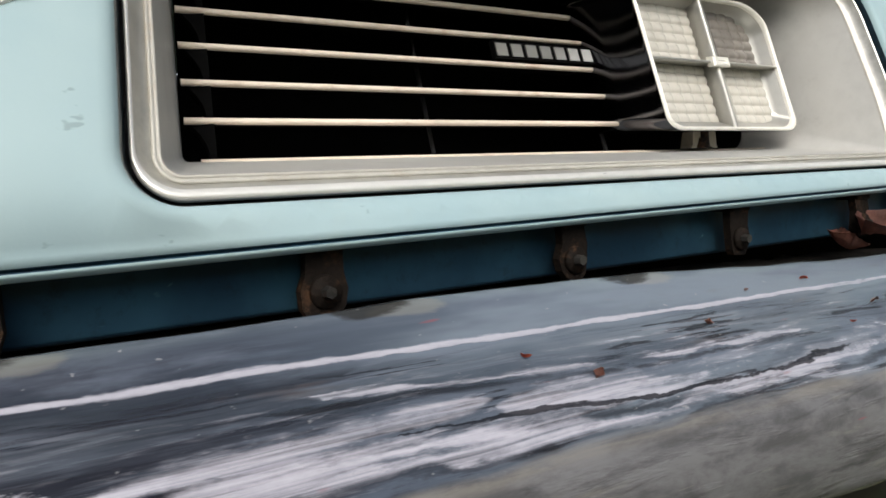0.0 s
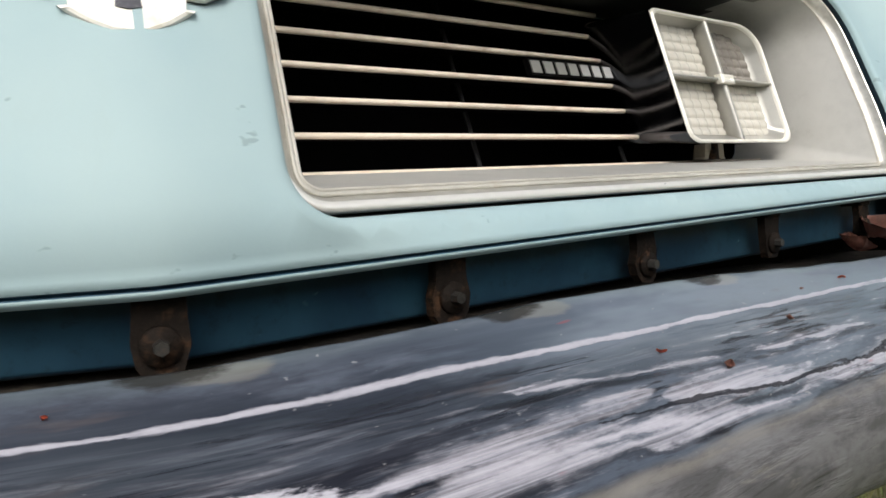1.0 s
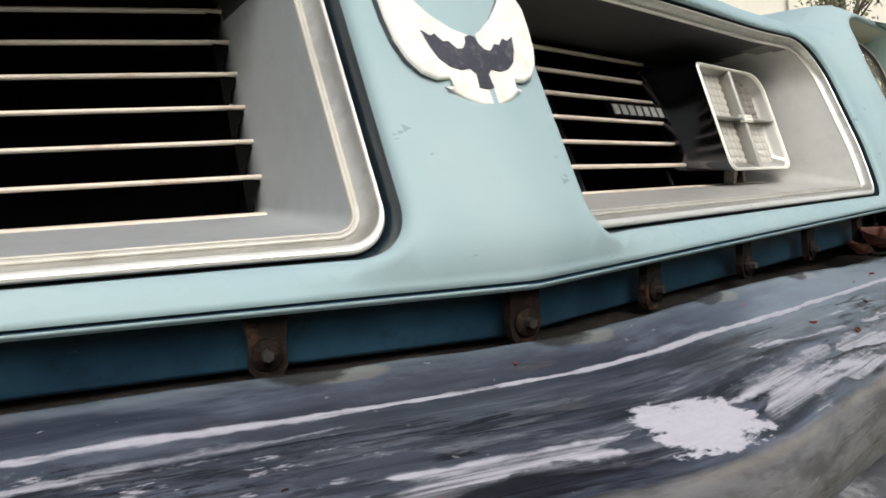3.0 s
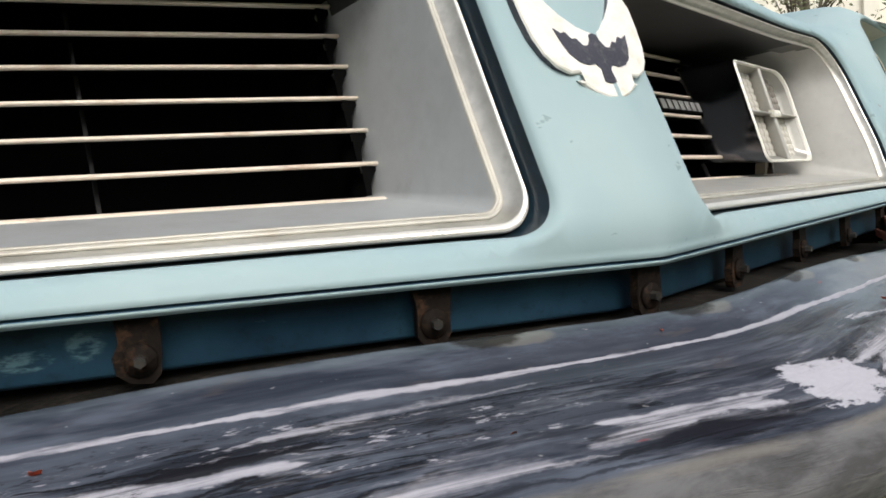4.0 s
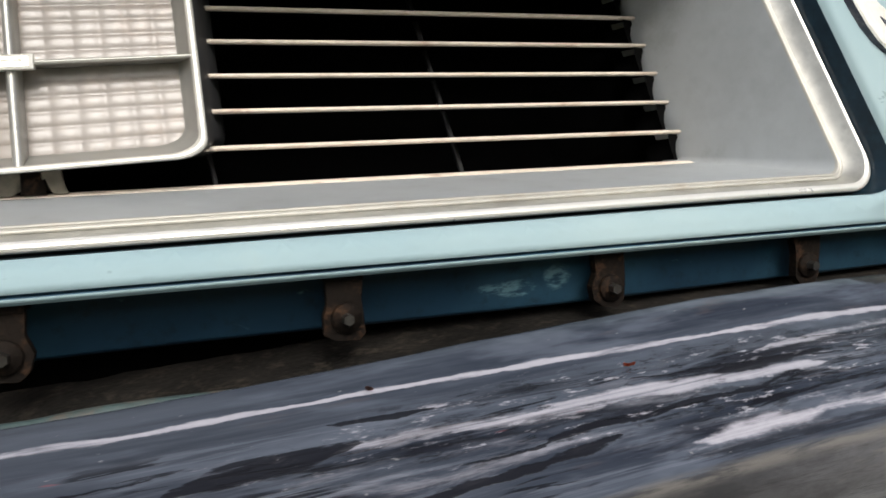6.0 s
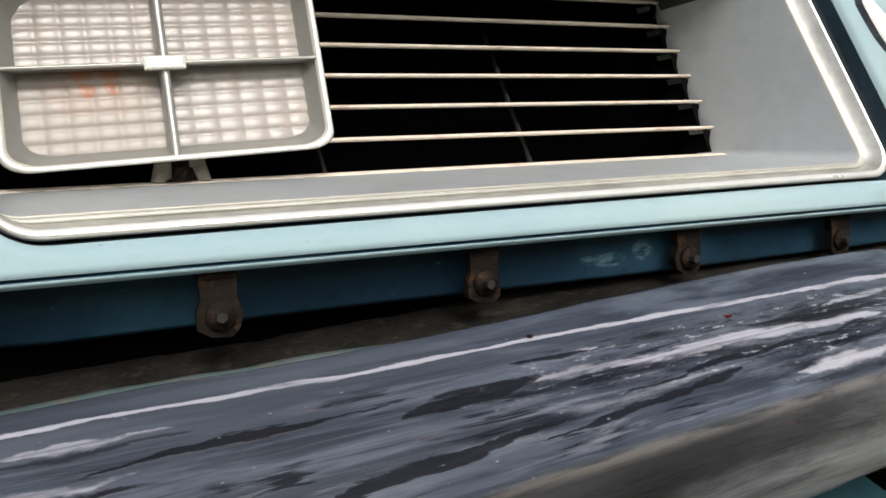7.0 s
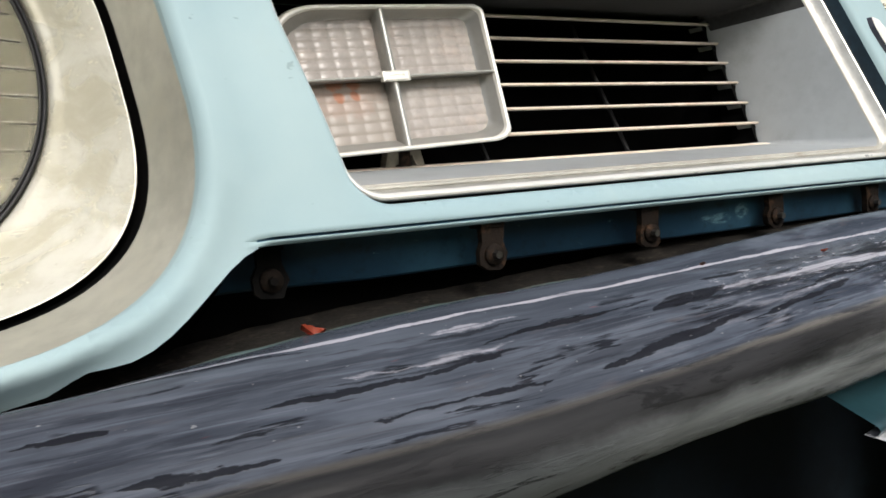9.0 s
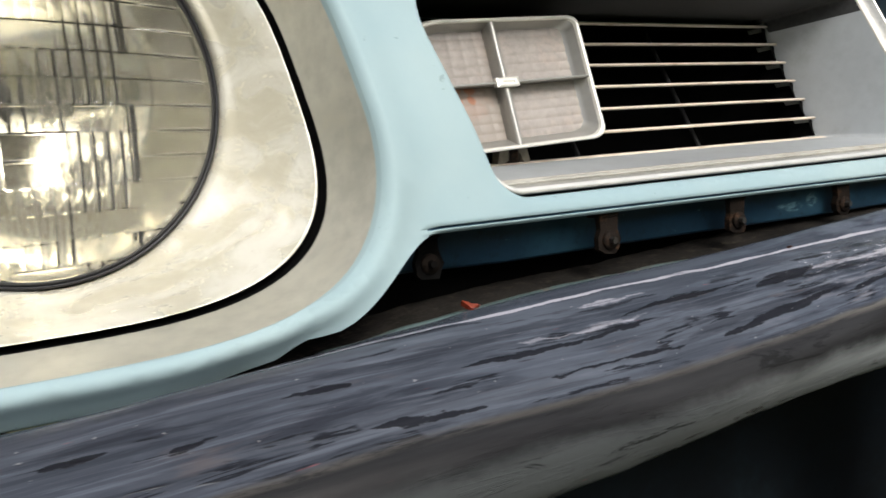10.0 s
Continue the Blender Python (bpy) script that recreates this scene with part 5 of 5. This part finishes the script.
def flecks():
    rnd = random.Random(5)
    for i in range(16):
        x = rnd.uniform(0.12, 0.40) if i < 12 else rnd.uniform(-0.4, 0.1)
        v = rnd.uniform(-0.062, -0.016)
        ob = part("leaf_fleck", leaf_mesh(rnd.uniform(0.0018, 0.0042), i), LEAF if i % 3 else REDCHIP)
        ob.matrix_world = pose(x, swept(x, 0.03) + v, bumper_top(x, v) + 0.0003, 20, rnd.uniform(-10, 10), rnd.uniform(0, 180))
        tagged(ob, "tiny reddish leaf fleck lying on the bumper", "leaf", "leaf flecks on the bumper")


def grass():
    """Short lawn blades beside the car."""
    rnd = random.Random(11)
    verts, faces = [], []
    for i in range(26000):
        r, q = 0.95 + abs(rnd.gauss(0, 1.6)), rnd.uniform(-1.1, 1.2)
        x, y = r * math.cos(q), 0.3 + r * math.sin(q)
        if x < 0.93 and y > 0.0:
            continue
        h, w, a, b = rnd.uniform(0.02, 0.065), rnd.uniform(0.0012, 0.0028), rnd.uniform(0, 6.28), rnd.uniform(0, 6.28)
        lean = rnd.uniform(0.1, 0.9) * h
        c, sn = math.cos(a) * w, math.sin(a) * w
        k = len(verts)
        verts += [(x - c, y - sn, 0.0), (x + c, y + sn, 0.0), (x + c * 0.7 + math.cos(b) * lean * 0.4, y + sn * 0.7 + math.sin(b) * lean * 0.4, h * 0.6), (x - c * 0.7 + math.cos(b) * lean * 0.4, y - sn * 0.7 + math.sin(b) * lean * 0.4, h * 0.6), (x + math.cos(b) * lean, y + math.sin(b) * lean, h)]
        faces += [(k, k + 1, k + 2, k + 3), (k + 3, k + 2, k + 4)]
    me = bpy.data.meshes.new("grass")
    me.from_pydata(verts, [], faces)
    g = Graph("lawn grass")
    rand = g.tree.nodes.new("ShaderNodeNewGeometry").outputs["Random Per Island"]
    g.set(Base_Color=g.mix(rand, (0.09, 0.13, 0.03), (0.27, 0.25, 0.11)), Roughness=0.6)
    me.materials.append(g.mat)
    tagged(new("grass", me), "short green and straw lawn grass beside the car", "grass", "", "stuff")


def tree(x, y, height, seed):
    """A tapered trunk with limbs and a loose crown of small leaves."""
    rnd = random.Random(seed)
    root = new("tree")
    root.location = (x, y, 0)
    bark = simple("grey-brown bark", (0.10, 0.08, 0.06), 0.9, 0, 0.4, 12, 0.6)
    leafm = Graph("tree leaves")
    r = leafm.tree.nodes.new("ShaderNodeNewGeometry").outputs["Random Per Island"]
    leafm.set(Base_Color=leafm.mix(r, (0.07, 0.09, 0.03), (0.20, 0.21, 0.09)), Roughness=0.6)
    bm = bmesh.new()
    tips = []

    def limb(p, d, r0, length, depth):
        n = 6
        secs = []
        q, way = Vector(p), Vector(d).normalized()
        for i in range(n + 1):
            t = i / n
            rr = r0 * (1 - 0.7 * t)
            side = way.orthogonal().normalized()
            up = way.cross(side)
            secs.append([q + side * rr * math.cos(2 * math.pi * k / 7) + up * rr * math.sin(2 * math.pi * k / 7) for k in range(7)])
            if depth and i >= 2:
                for _ in range(1 if depth > 1 else 2):
                    nd = (way + Vector((rnd.uniform(-1, 1), rnd.uniform(-1, 1), rnd.uniform(-0.3, 0.7)))).normalized()
                    limb(q, nd, rr * 0.6, length * 0.5, depth - 1)
            if not depth:
                tips.append(q.copy())
            q = q + way * (length / n)
            way = (way + Vector((rnd.uniform(-1, 1), rnd.uniform(-1, 1), rnd.uniform(-0.4, 0.4))) * 0.14).normalized()
        loft(bm, secs)

    limb((0, 0, 0), (0, 0, 1), height * 0.035, height * 0.75, 2)
    part("trunk", bm, bark, root, "grey-brown tree trunk with limbs")
    verts, faces = [], []
    for p in tips:
        for _ in range(5):
            c = p + Vector((rnd.gauss(0, 1), rnd.gauss(0, 1), rnd.gauss(0, 0.8))) * height * 0.035
            a = Vector((rnd.uniform(-1, 1), rnd.uniform(-1, 1), rnd.uniform(-1, 1))).normalized() * height * 0.011
            b = a.orthogonal().normalized() * height * 0.005
            k = len(verts)
            verts += [c - a, c + b, c + a, c - b]
            faces.append((k, k + 1, k + 2, k + 3))
    me = bpy.data.meshes.new("crown")
    me.from_pydata(verts, [], faces)
    me.materials.append(leafm.mat)
    crown = new("crown", me)
    crown.parent = root
    tagged(root, "leafy green tree far behind the car", "tree", "trees behind the car")
    return root


def pale_wall():
    """Pale wall added far beyond the car as a bright backdrop, with shallow pilasters and a coping."""
    m = pose(27.0, 13.0, 0, 0, 0, 130)
    wash = simple("cream limewashed wall", (0.84, 0.80, 0.70), 0.9, 0, 0.06, 1.5, 0.1, (0.62, 0.57, 0.46), 0.3)
    bm = bmesh.new()
    box(bm, 30, 0.4, 8.0, m @ pose(0, 0, 4.0), 0.03)
    wall = part("wall_east", bm, wash, None, "", False)
    tagged(wall, "cream wall added as a bright backdrop beyond the lawn", "wall", "", "structure")
    for i in range(9):
        bm = bmesh.new()
        box(bm, 0.5, 0.18, 7.6, m @ pose(-14 + 3.5 * i, 0.28, 3.8), 0.03)
        part("pilaster", bm, wash, wall, "", False)
    bm = bmesh.new()
    box(bm, 30.4, 0.8, 0.25, m @ pose(0, 0.05, 8.12), 0.04)
    part("coping", bm, wash, wall, "", False)


ground()
pale_wall()
car = tagged(new("car"), "parked old light blue car with worn bumper", "car")
nose_panel(car)
for side in (-1, 1):
    grille(side, car)
    turn_signal(side, car)
    headlight(side, car)
    front_valance(side, car)
bumper(car)
intake_void(car)
under_panel(car)
for u in (0.0, 0.092, -0.091, 0.195, -0.1875, 0.297, -0.290, 0.402, -0.391, -0.492, 0.492):
    bracket(u, car)
emblem(car)
nameplate(car)
rest_of_car(car)
hedge()
debris()
flecks()
grass()
tree(15.5, 8.6, 6.0, 3)
tree(19.0, 7.2, 6.5, 8)
